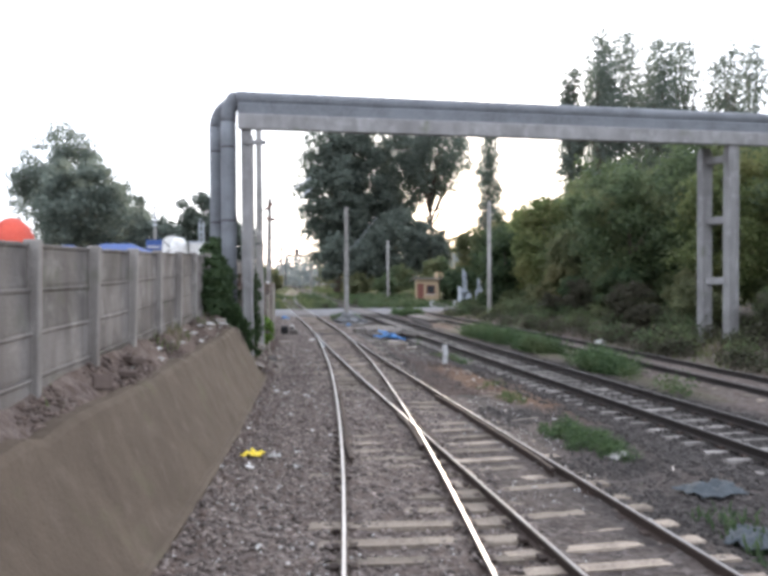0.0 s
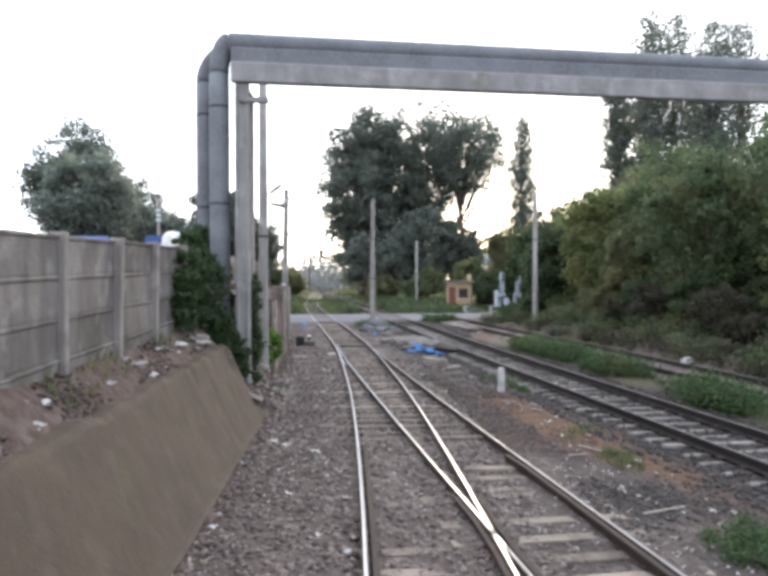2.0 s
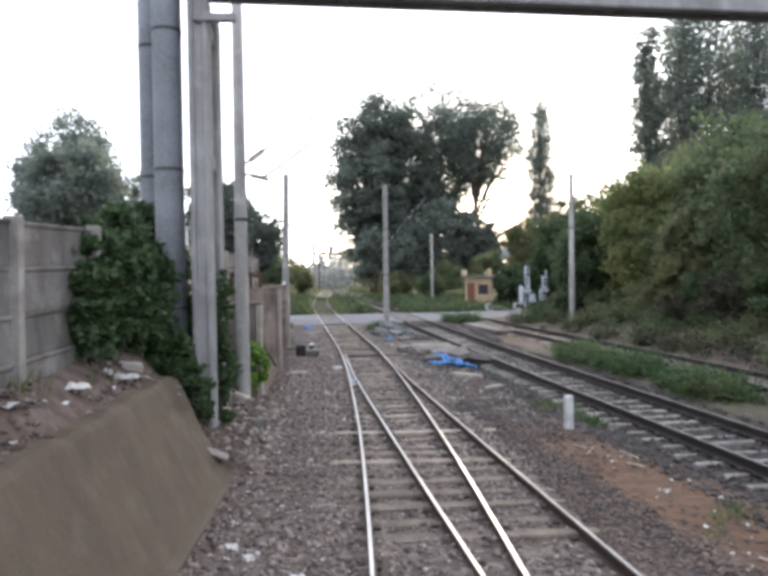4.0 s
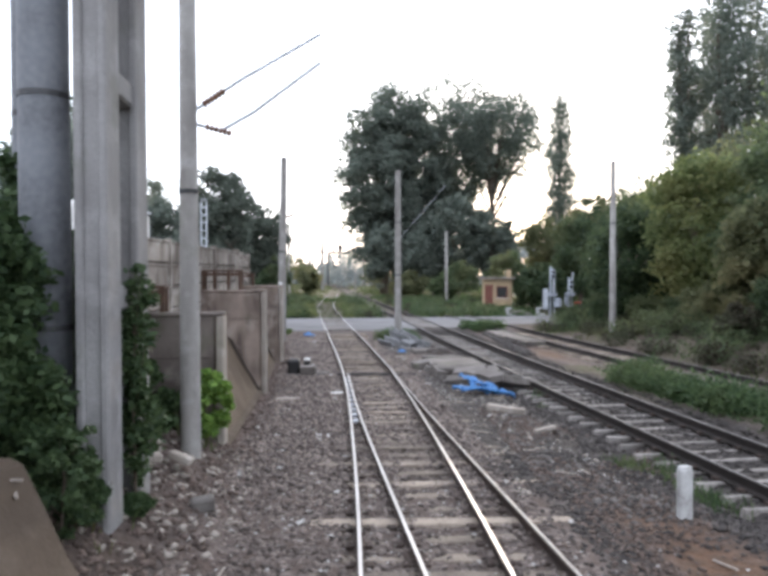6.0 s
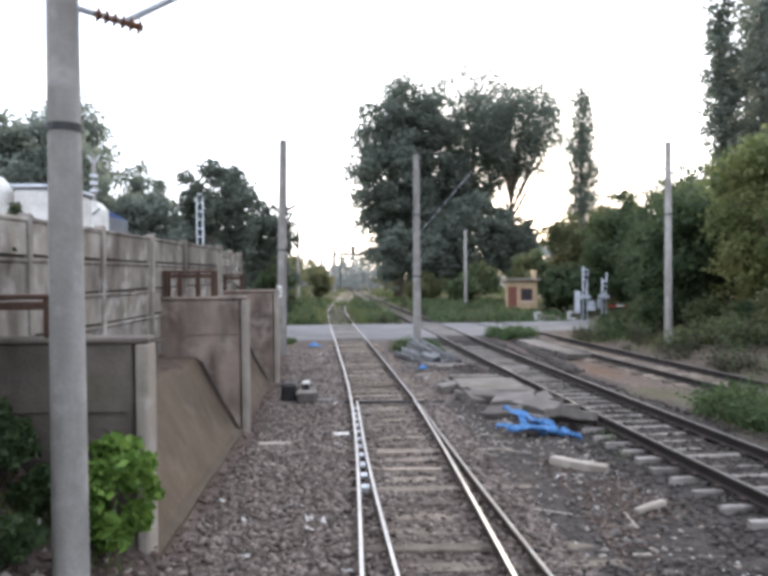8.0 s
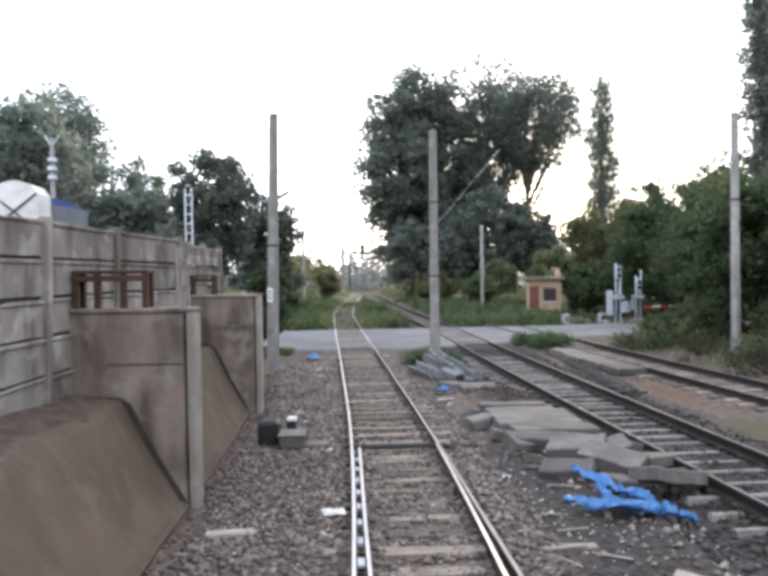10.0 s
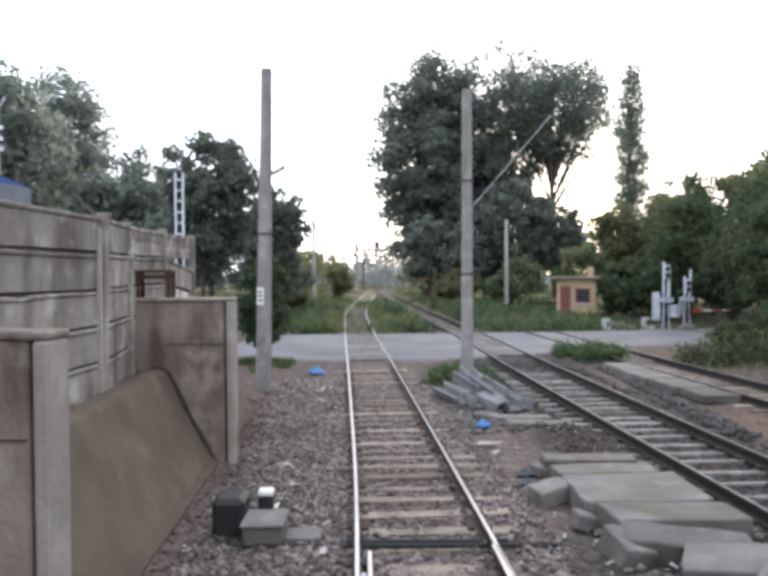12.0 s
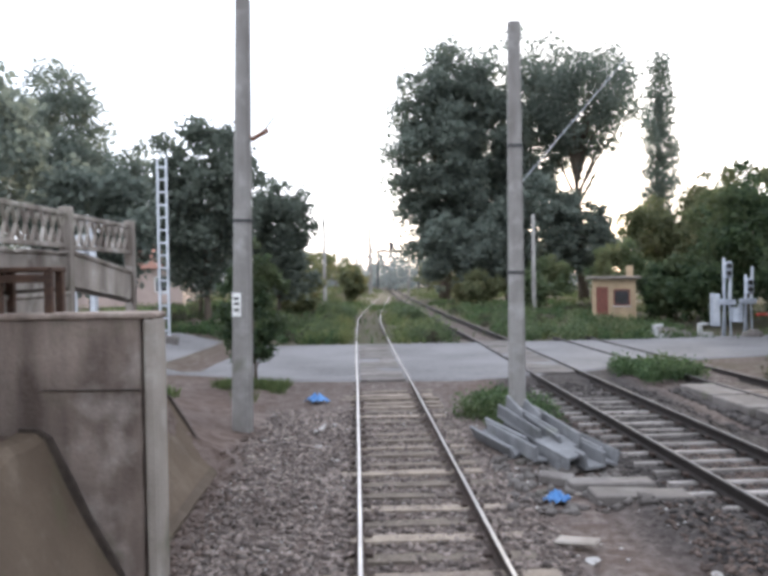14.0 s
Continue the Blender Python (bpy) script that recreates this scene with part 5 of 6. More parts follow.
def barrier(x, y, rz, h, boom, label):
    t = thing("barrier_machine", label, "barrier", x, y, gz(x, y), rz, group="barrier machines")
    part("mast", loft([(0, 0, -0.1, 0.07), (0, 0, h, 0.06)], 10), M_SILVER, t, smooth=True)
    cab = part("cabinet", box(B(), (-0.36, 0.15, 1.25) if not boom else (-0.2, 0.15, 1.1), (0.36, 0.5, 1.5) if not boom else (0.2, 0.3, 0.7), None, 0.03), M_SILVER, t, "silver-painted steel cabinet")
    if not boom:
        part("cabinet_door", box(B(), (-0.36, -0.105, 1.3), (0.3, 0.02, 1.25), None, 0.008), M_GALV, cab)
    bm = B()
    for s in (-1, 1):
        tube(bm, (0.18 * s + 0.1, 0, -0.05), (0.12 * s + 0.1, 0, 1.6), 0.05, 0.035, 8)
    box(bm, (0.1, 0, 1.6), (0.75, 0.3, 0.25), None, 0.03)
    part("pivot_frame", bm, M_SILVER, t)
    bm = B()
    tube(bm, (0.22, -0.05, 1.75), (0.30, -0.05, 3.3), 0.09, 0.06, 8)
    part("counterweight_arm", bm, M_GALV, t)
    head = part("lamp_head", box(B(), (0.16, -0.1, h - 0.55), (0.34, 0.22, 0.75), None, 0.05), M_SILVER, t, "grey lamp housing")
    for k in (0, 1):
        bm = B()
        tube(bm, (0.16, -0.2, h - 0.38 - 0.34 * k), (0.16, -0.27, h - 0.38 - 0.34 * k), 0.1, 0.12, 12)
        part("lamp_hood", bm, M_BLACK, head)
    if not boom:
        bm = B()
        tube(bm, (0.55, 0.1, 0.7), (0.55, 0.1, 1.35), 0.28, 0.24, 14)
        part("drum", bm, M_SILVER, t)
    if boom:
        b = thing("barrier_boom", "lowered red and white striped barrier boom", "barrier", x + 0.35, y - 0.3, gz(x, y) + 0.95, 4)
        for k in range(9):
            bm = B()
            tube(bm, (0.55 * k, 0, 0.008 * k), (0.55 * k + 0.55, 0, 0.008 * k + 0.008), 0.06, 0.058, 10)
            part("stripe", bm, M_REDP if k % 2 == 0 else M_WHITE, b)
    return t


barrier(15.75, 62.9, -12, 3.65, False, "tall silver crossing barrier machine with cabinet")
barrier(17.8, 65.2, -12, 2.9, True, "silver crossing barrier machine half hidden by bushes")
for x, y, r in ((12.4, 62.3, 8), (15.05, 63.9, -6)):
    k = thing("guard_block", "whitewashed concrete guard block at the road edge", "guard block", x, y, gz(x, y), r, group="guard blocks")
    part("upright", box(B(), (0, 0, 0.3), (0.2, 0.2, 0.7), None, 0.03), M_LIME, k)
    part("foot_stone", box(B(), (0.3, 0, 0.1), (0.5, 0.22, 0.24), None, 0.03), M_LIME, k)
    part("top_stone", box(B(), (0.2, 0, 0.6), (0.32, 0.2, 0.14), None, 0.03), M_LIME, k)
for x, y, s in ((13.3, 63.6, 0.5), (14.1, 63.4, 0.4), (13.7, 64.6, 0.6), (16.9, 62.6, 0.45)):
    r = random.Random(int(x * 10))
    bm = B()
    bmesh.ops.create_icosphere(bm, subdivisions=2, radius=s)
    for v in bm.verts:
        v.co = Vector((v.co.x * 1.4, v.co.y, v.co.z * 0.6)) * (1 + 0.3 * bump_noise(v.co.x + x, v.co.y, 2.2))
    ob = part("debris_mound", bm, M_SLAB)
    ob.matrix_basis = pose(x, y, gz(x, y) + 0.08, 0, 0, r.uniform(0, 180))
    tagged(ob, "low heap of pale rubble at the crossing", "rubble", "rubble heaps")

# crossing panels between the rails
pan = thing("crossing_deck", "pale concrete deck panels between the crossing rails", "crossing deck")
for line in (a_mid, t2):
    y0 = float(np.interp(line(52), *ROAD_NEAR))
    for k in range(12):
        y = y0 + 0.2 + 0.86 * k
        sl = -math.degrees(math.atan(line(y + 0.5) - line(y - 0.5)))
        ob = part("deck_panel", box(B(), (0, 0, 0), (1.28, 0.8, 0.12), None, 0.015), M_SLAB, pan)
        ob.matrix_basis = pose(line(y), y, 0.108 + 0.012 * math.sin(k * 2.3), 0, 0.4 * math.sin(k), sl)

# masts and the house beyond the road
lm = thing("lattice_mast", "white-painted steel lattice mast beside the road", "mast", -8.45, 57.5, gz(-8.45, 57.5) - 0.05, 8)
for s in (-1, 1):
    part("upright", box(B(), (s * 0.17, 0, 3.6), (0.085, 0.1, 7.4), None, 0.01), M_GALV, lm)
for k in range(15):
    part("rung", box(B(), (0, 0, 0.45 + 0.5 * k), (0.26, 0.07, 0.07)), M_GALV, lm)
part("footing", box(B(), (0.1, 0, 0.05), (0.8, 0.6, 0.4), None, 0.05), M_SLAB, lm)
rs = thing("roadside_signal", "grey steel road signal post with small box", "signal", -8.0, 50.5, gz(-8.0, 50.5) - 0.05)
part("post", loft([(0, 0, 0, 0.11), (0, 0, 4.9, 0.09)], 10, True), M_GALV, rs)
part("signal_head", box(B(), (-0.4, 0, 4.1), (0.5, 0.3, 0.55), None, 0.04), M_GALV, rs)
part("stay", box(B(), (-0.25, 0, 4.75), (0.55, 0.08, 0.08)), M_GALV, rs)
part("ladder_rail", box(B(), (-0.55, 0, 2.0), (0.07, 0.07, 4.0), None, 0.01), M_GALV, rs)
house = thing("house", "low pinkish house with a tiled roof beyond the road", "house", -24, 92, gz(-24, 92), 10)
part("wall", box(B(), (0, 0, 1.7), (10, 7, 3.4), None, 0.03), M_PINK, house)
bm = B()
pr = [(-5.5, -4.0, 3.3), (5.5, -4.0, 3.3), (5.5, 0, 6.0), (-5.5, 0, 6.0), (-5.5, 4.0, 3.3), (5.5, 4.0, 3.3)]
v = [bm.verts.new(p) for p in pr]
for f in ((0, 1, 2, 3), (3, 2, 5, 4), (0, 3, 4), (1, 5, 2), (0, 4, 5, 1)):
    bm.faces.new([v[i] for i in f])
bmesh.ops.recalc_face_normals(bm, faces=bm.faces)
part("roof", bm, M_TILE, house)
for x in (-2.6, 0.4, 3.2):
    w = part("window", moved(ring_box(1.1, 1.3, 0.1, 0.1), pose(x, -3.53, 1.9)), M_WHITE, house)
    part("pane", box(B(), (x, -3.52, 1.9), (0.92, 0.03, 1.12)), M_DARKGLASS, w)

# ---- the yard behind the fence ----
for k, (x, y, w, d) in enumerate(((-8.9, 25, 3.6, 3), (-6.2, 23.5, 2.6, 2.6), (-12.8, 24, 3.4, 3))):
    st = thing("market_stall", "blue canvas market stall roof behind the fence", "stall", x, y, gz(x, y) - 0.45, group="market stalls")
    bm = B()
    b = [bm.verts.new(p) for p in ((-w / 2, -d / 2, 2.25), (w / 2, -d / 2, 2.25), (w / 2, d / 2, 2.25), (-w / 2, d / 2, 2.25), (-w / 2, -d / 2, 2.45), (w / 2, -d / 2, 2.45), (w / 2, d / 2, 2.45), (-w / 2, d / 2, 2.45), (-0.5, 0, 2.85), (0.5, 0, 2.85))]
    for f in ((0, 1, 5, 4), (1, 2, 6, 5), (2, 3, 7, 6), (3, 0, 4, 7), (4, 5, 9, 8), (5, 6, 9), (6, 7, 8, 9), (7, 4, 8)):
        bm.faces.new([b[i] for i in f])
    part("canopy", bm, M_CANVAS, st)
    for sx in (-1, 1):
        for sy in (-1, 1):
            part("stall_leg", box(B(), (sx * (w / 2 - 0.05), sy * (d / 2 - 0.05), 1.1), (0.05, 0.05, 2.4)), M_GALV, st)
wb = thing("white_cabin", "small white steel cabin close behind the fence", "cabin", -4.1, 29.5, gz(-4.1, 29.5) - 0.05, 4)
part("body", box(B(), (0, 0, 1.35), (0.85, 1.5, 2.7), None, 0.05), M_WHITE, wb)
part("roof_edge", box(B(), (0, 0, 2.74), (0.93, 1.58, 0.07), None, 0.02), M_GALV, wb, "grey roof edging")
part("cabin_door", box(B(), (-0.05, -0.765, 1.15), (0.6, 0.03, 1.95), None, 0.01), M_GALV, wb)
cap = thing("white_tank", "rounded white plastic tank close behind the fence", "tank", -4.95, 28.9, gz(-4.95, 28.9))
part("shell", loft([(0, 0, 0, 0.36), (0, 0, 2.5, 0.38), (0, 0, 2.75, 0.33), (0, 0, 2.9, 0.2), (0, 0, 2.94, 0.05)], 20), M_WHITE, cap, smooth=True)
hop = thing("white_hopper", "white sheet-metal hopper with dark crossed braces behind the fence", "hopper", -7.0, 37.9, gz(-7.0, 37.9), 6)
bm = B()
side = [(-0.55, 2.3), (0.55, 2.3), (0.55, 3.2), (0.38, 3.42), (0.0, 3.52), (-0.38, 3.42), (-0.55, 3.2)]
front, back = ([bm.verts.new((u, w, z)) for u, z in side] for w in (-0.4, 0.4))
bm.faces.new(front)
bm.faces.new(back[::-1])
for k in range(len(side)):
    bm.faces.new((front[k], back[k], back[(k + 1) % len(side)], front[(k + 1) % len(side)]))
bmesh.ops.recalc_face_normals(bm, faces=bm.faces)
part("shell", bm, M_WHITE, hop)
for a, b in (((-0.52, 2.34), (0.52, 3.2)), ((0.52, 2.34), (-0.52, 3.2))):
    part("brace", tube(B(), (a[0], -0.43, a[1]), (b[0], -0.43, b[1]), 0.022, seg=6), M_DARKM, hop, "dark steel brace")
for sx in (-1, 1):
    for sy in (-1, 1):
        part("leg", box(B(), (sx * 0.48, sy * 0.33, 1.2), (0.07, 0.07, 2.5)), M_DARKM, hop)
tent = thing("canvas_cabin", "blue canvas cabin with faded white lettering", "cabin", -8.2, 41.3, gz(-8.2, 41.3), -4)
bm = B()
pr = [(-0.7, -1.4, 0), (0.7, -1.4, 0), (0.7, 1.4, 0), (-0.7, 1.4, 0), (-0.7, -1.4, 3.5), (0.7, -1.4, 3.5), (0.7, 1.4, 3.35), (-0.7, 1.4, 3.35), (-0.7, 0, 3.55), (0.7, 0, 3.55)]
v = [bm.verts.new(p) for p in pr]
for f in ((0, 1, 5, 4), (1, 2, 6, 9, 5), (2, 3, 7, 6), (3, 0, 4, 8, 7), (4, 5, 9, 8), (6, 7, 8, 9)):
    bm.faces.new([v[i] for i in f])
part("canvas", bm, M_CANVAS, tent)
bm = B()
for k in range(7):
    box(bm, (-0.55 + 0.17 * k, -1.41, 3.05), (0.11 if k != 4 else 0.05, 0.012, 0.16))
part("lettering_bar", bm, M_PAPER, tent, "faded white lettering")
part("side_panel", box(B(), (0.71, 0, 1.75), (0.03, 2.7, 3.2), None, 0.008), M_LAG, tent, "grey sheet-metal side")
mast = thing("lamp_mast", "slim grey mast with fittings at its top", "mast", -9.55, 44.9, gz(-9.55, 44.9))
part("shaft", loft([(0, 0, -0.2, 0.12), (0, 0, 7.6, 0.07)], 12), M_POLE, mast, smooth=True)
for z in (6.2, 6.5, 6.8):
    bm = B()
    tube(bm, (0, 0, z), (0, 0, z + 0.12), 0.16, 0.15, 12)
    part("fitting", bm, M_GALV, mast)
bm = B()
for s in (-1, 1):
    tube(bm, (0, 0, 7.3), (0.25 * s, 0, 7.7), 0.03, seg=6)
part("top_bracket", bm, M_GALV, mast)
rd = thing("inflatable", "red and white fabric dome behind the fence", "inflatable", -8.6, 20, gz(-8.6, 20), 0)
part("red_dome", loft([(0, 0, 0, 0.6), (0, 0, 2.0, 0.72), (0, 0, 2.5, 0.66), (0, 0, 2.85, 0.48), (0, 0, 3.05, 0.22), (0, 0, 3.1, 0.03)], 20), M_REDC, rd, smooth=True)
part("white_cone", loft([(-1.1, -0.3, 0, 0.8), (-1.1, -0.3, 2.4, 0.7), (-1.1, -0.3, 3.9, 0.5), (-1.1, -0.3, 4.7, 0.12)], 16), M_PAPER, rd, smooth=True)

# a dry branch and a leaning bar on the rear fence
twig = part("dry_branch", tube(tube(B(), (0, 0, 0), (-0.28, -0.15, 0.34), 0.022, 0.012, 6), (-0.12, -0.06, 0.15), (0.1, -0.1, 0.42), 0.014, 0.006, 6), M_BARK)
twig.matrix_basis = pose(-2.38, 34.9, fence_z(35) + 1.93)
tagged(twig, "bare dry branch sticking up over the fence", "branch")
bar = part("leaning_bar", box(B(), (0, 0, 1.0), (0.05, 0.05, 2.2), None, 0.008), M_EDGE)
bar.matrix_basis = pose(-2.22, 34.6, 1.72, -7, -3, 0)
tagged(bar, "pale concrete bar leaning against the fence", "bar")


def steel_stand(x, y, z, w, d, h, label):
    s = thing("steel_stand", label, "stand", x, y, z, group="rusty stands")
    part("top_plate", box(B(), (0, 0, h), (w, d, 0.05), None, 0.008), M_RUSTY, s)
    for sx in (-1, 1):
        for sy in (-1, 1):
            part("stand_leg", box(B(), (sx * (w / 2 - 0.05), sy * (d / 2 - 0.04), h / 2), (0.08, 0.06, h), None, 0.006), M_RUSTY, s)
    if w > 1:
        for sx in (-0.18, 0.16):
            part("stand_leg", box(B(), (sx * w, -d / 2 + 0.06, h / 2), (0.09, 0.06, h), None, 0.006), M_RUSTY, s)
    part("rail_bar", box(B(), (0, -d / 2 + 0.02, h - 0.09), (w, 0.04, 0.08)), M_RUSTY, s)
    return s


steel_stand(-1.93, 30.62, 2.765, 1.05, 0.30, 0.50, "rusty angle-iron stand on the wall top")
steel_stand(-2.42, 37.22, 2.785, 0.62, 0.30, 0.44, "small rusty iron stand on the wall top")
steel_stand(-1.95, 23.87, 2.525, 0.85, 0.28, 0.42, "rusty iron stand on the near wall top")

# ---- between the tracks ----
pm = thing("point_machine", "black point machine with lantern beside the switch", "point machine", -0.1, 33.75, 0.02, 2)
part("base_plate", box(B(), (0.05, -0.05, 0.02), (1.3, 0.5, 0.06), None, 0.01), M_BLACK, pm)
part("motor_cover", box(B(), (-0.28, 0.28, 0.24), (0.38, 0.5, 0.48), None, 0.06), M_BLACK, pm, "black rounded motor cover")
part("gear_box", box(B(), (0.18, -0.05, 0.16), (0.46, 0.52, 0.24), None, 0.04), M_SLAB, pm, "grey flat gear box")
lan = part("lantern", box(B(), (0.12, 0.42, 0.32), (0.17, 0.17, 0.32), None, 0.02), M_BLACK, pm)
part("lantern_top", box(B(), (0.12, 0.42, 0.45), (0.185, 0.185, 0.08), None, 0.02), M_WHITE, lan, "white lantern face")
part("side_plate", box(B(), (0.62, 0.0, 0.07), (0.42, 0.34, 0.05), None, 0.012), M_SLAB, pm, "grey steel side plate")
part("lid_rim", box(B(), (0.18, -0.05, 0.285), (0.5, 0.56, 0.035), None, 0.01), M_SLAB, pm)
rod = thing("throw_rod", "dark steel throw rods across the sleepers at the switch", "rod", 0, 33.5, 0.03)
for k, (dy, x0, x1) in enumerate(((0, -0.5, 3.45), (0.12, 0.6, 2.9))):
    bm = B()
    tube(bm, (x0, dy, 0.03), (x1, dy + 0.06, 0.03), 0.028, seg=8)
    part("rod_bar", bm, M_BLACK, rod)
bm = box(B(), (-0.05, 0.0, -0.02), (1.3, 0.24, 0.06), None, 0.01)
part("end_sleeper", bm, M_BLACK, rod, "dark timber under the machine")
sc = thing("slide_chairs", "row of steel slide chairs under the open switch blade", "chairs")
for k in range(11):
    y = 26.6 + 0.6 * k
    part("chair", box(B(), (a_left(y) + 0.09, y, 0.085), (0.15, 0.2, 0.05), None, 0.008), M_GALV, sc)

post = thing("marker_post", "short white concrete clearance marker post", "marker post", 5.9, 20.85, gz(5.9, 20.85), 4)
part("stub", box(B(), (0, 0, 0.28), (0.17, 0.13, 0.75), None, 0.02), M_LIME, post)
part("cap", box(B(), (0, 0, 0.665), (0.15, 0.115, 0.03), None, 0.01), M_LIME, post)
for x, y, s, r in ((14.1, 26.4, 0.28, 20), (-0.25, 20.8, 0.2, 15)):
    ob = part("concrete_block", box(B(), (0, 0, s * 0.35), (s * 1.5, s, s * 0.9), None, 0.03), M_WHITE if x > 0 else M_SLAB)
    ob.matrix_basis = pose(x, y, gz(x, y), 3, -4, r)
    tagged(ob, "small pale concrete block lying on the ground", "concrete block", "loose blocks")


def slab(x, y, z, s, rx, ry, rz, label="broken grey concrete slab lying between the tracks", mat=None):
    rng = random.Random(int(x * 97 + y * 31))
    bm = box(B(), (0, 0, 0), s, None, 0.018)
    bmesh.ops.subdivide_edges(bm, edges=[e for e in bm.edges if e.calc_length() > 0.2], cuts=3, use_grid_fill=True)
    o = rng.uniform(0, 50)
    for v in bm.verts:
        edge = abs(v.co.z) > s[2] * 0.3 and (abs(v.co.x) > s[0] * 0.4 or abs(v.co.y) > s[1] * 0.4)
        k = min(0.03 if edge else 0.012, 0.12 * min(s))
        v.co += Vector((bump_noise(v.co.y * 3 + o, v.co.z * 3, 2.1), bump_noise(v.co.x * 3 + o, v.co.z * 3, 2.3), bump_noise(v.co.x * 2 + o, v.co.y * 2, 2.7))) * k
    ob = part("concrete_slab", bm, mat or M_SLAB)
    ob.matrix_basis = pose(x, y, z, rx, ry, rz)
    return tagged(ob, label, "slab", "concrete slabs")


for x, y, z, w, d, rx, ry, rz in ((4.62, 36.62, 0.12, 1.45, 0.36, 2, 1, 3), (4.70, 36.05, 0.10, 1.5, 0.52, -1, 0, 4), (4.78, 34.98, 0.15, 1.62, 1.12, 1.5, -0.5, 4), (4.90, 33.95, 0.17, 1.6, 0.66, -2, 1.5, 6), (4.72, 33.18, 0.17, 1.35, 0.46, 7, 2, -14)):
    slab(x, y, z, (w, d, 0.3), rx, ry, rz, "flat grey concrete slab in a laid row")
for x, y, z, s, rx, ry, rz in ((4.95, 32.5, 0.24, (0.95, 0.5, 0.26), 14, -9, -28), (5.72, 33.05, 0.16, (0.75, 0.7, 0.16), -12, 14, 22), (5.3, 31.75, 0.26, (0.95, 0.5, 0.24), 16, 8, -38), (6.0, 32.1, 0.14, (0.8, 0.65, 0.18), -9, 4, 34), (4.12, 33.2, 0.14, (0.4, 0.45, 0.32), 18, 8, 20), (5.85, 31.0, 0.2, (0.95, 0.6, 0.2), -14, 12, 24), (4.55, 31.55, 0.16, (0.8, 0.45, 0.2), 12, -6, -26), (5.15, 30.95, 0.13, (0.6, 0.42, 0.18), 6, 12, 38),
                                 (3.95, 36.55, 0.06, (0.45, 0.3, 0.16), 0, 6, 20), (4.02, 35.35, 0.08, (0.28, 0.3, 0.22), 14, 0, 40), (3.92, 34.2, 0.1, (0.3, 0.26, 0.2), 0, 16, 10), (3.72, 35.2, 0.13, (0.55, 0.34, 0.24), 4, -6, 28), (4.3, 32.4, 0.08, (0.3, 0.24, 0.16), 10, 20, 60), (5.55, 32.4, 0.3, (0.5, 0.36, 0.16), 22, -14, 12), (6.25, 33.4, 0.06, (0.4, 0.3, 0.14), 0, 9, 50), (6.3, 31.5, 0.06, (0.34, 0.3, 0.14), 9, 0, 15)):
    slab(x, y, z, s, rx, ry, rz)
for x, y, w, d, rz in ((4.25, 40.4, 1.25, 0.3, 8), (4.5, 39.85, 1.35, 0.42, 4), (3.55, 40.7, 0.5, 0.3, -20)):
    slab(x, y, 0.06, (w, d, 0.14), 0, 2, rz, "flat pale slab half sunk in dirt")
slab(3.28, 38.25, 0.07, (0.5, 0.2, 0.04), 4, -8, -35, "pale splintered board lying in the dirt", M_EDGE)
for x, y, w, d in ((9.0, 48.0, 1.1, 1.6), (9.1, 46.3, 1.1, 1.55), (9.25, 44.6, 1.05, 1.5), (9.4, 43.1, 0.95, 1.2)):
    slab(x, y, 0.08, (w, d, 0.2), 0, 0, 5, "old platform slab beside the rusty line")


def trough(x, y, z, rx, ry, rz, length=1.9):
    t = thing("cable_trough", "grey concrete cable trough lying by a pole", "cable trough", x, y, z, group="cable troughs")
    t.matrix_basis = pose(x, y, z, rx, ry, rz)
    part("trough_floor", box(B(), (0, 0, 0), (0.36, length, 0.06), None, 0.01), M_TROUGH, t)
    for s in (-1, 1):
        part("trough_side", box(B(), (s * 0.16, 0, 0.12), (0.055, length, 0.2), pose(0, 0, 0, 0, s * 7, 0), 0.01), M_TROUGH, t)


for x, y, z, rx, ry, rz, length in ((3.26, 42.5, 0.11, 1, 4, 18, 1.9), (3.58, 42.35, 0.13, 2, 178, 17, 2.1), (3.92, 42.2, 0.12, 1, -4, 17, 2.2), (3.42, 42.75, 0.36, 6, 6, 19, 1.6), (3.76, 42.55, 0.34, 5, -6, 15, 1.7), (4.2, 42.35, 0.14, 2, 14, 18, 2.0), (2.98, 42.75, 0.12, 2, -22, 20, 1.5), (3.78, 41.6, 0.3, -7, 172, 24, 0.9), (3.42, 43.2, 0.5, 9, 12, 12, 0.9)):
    trough(x, y, z, rx, ry, rz, length)


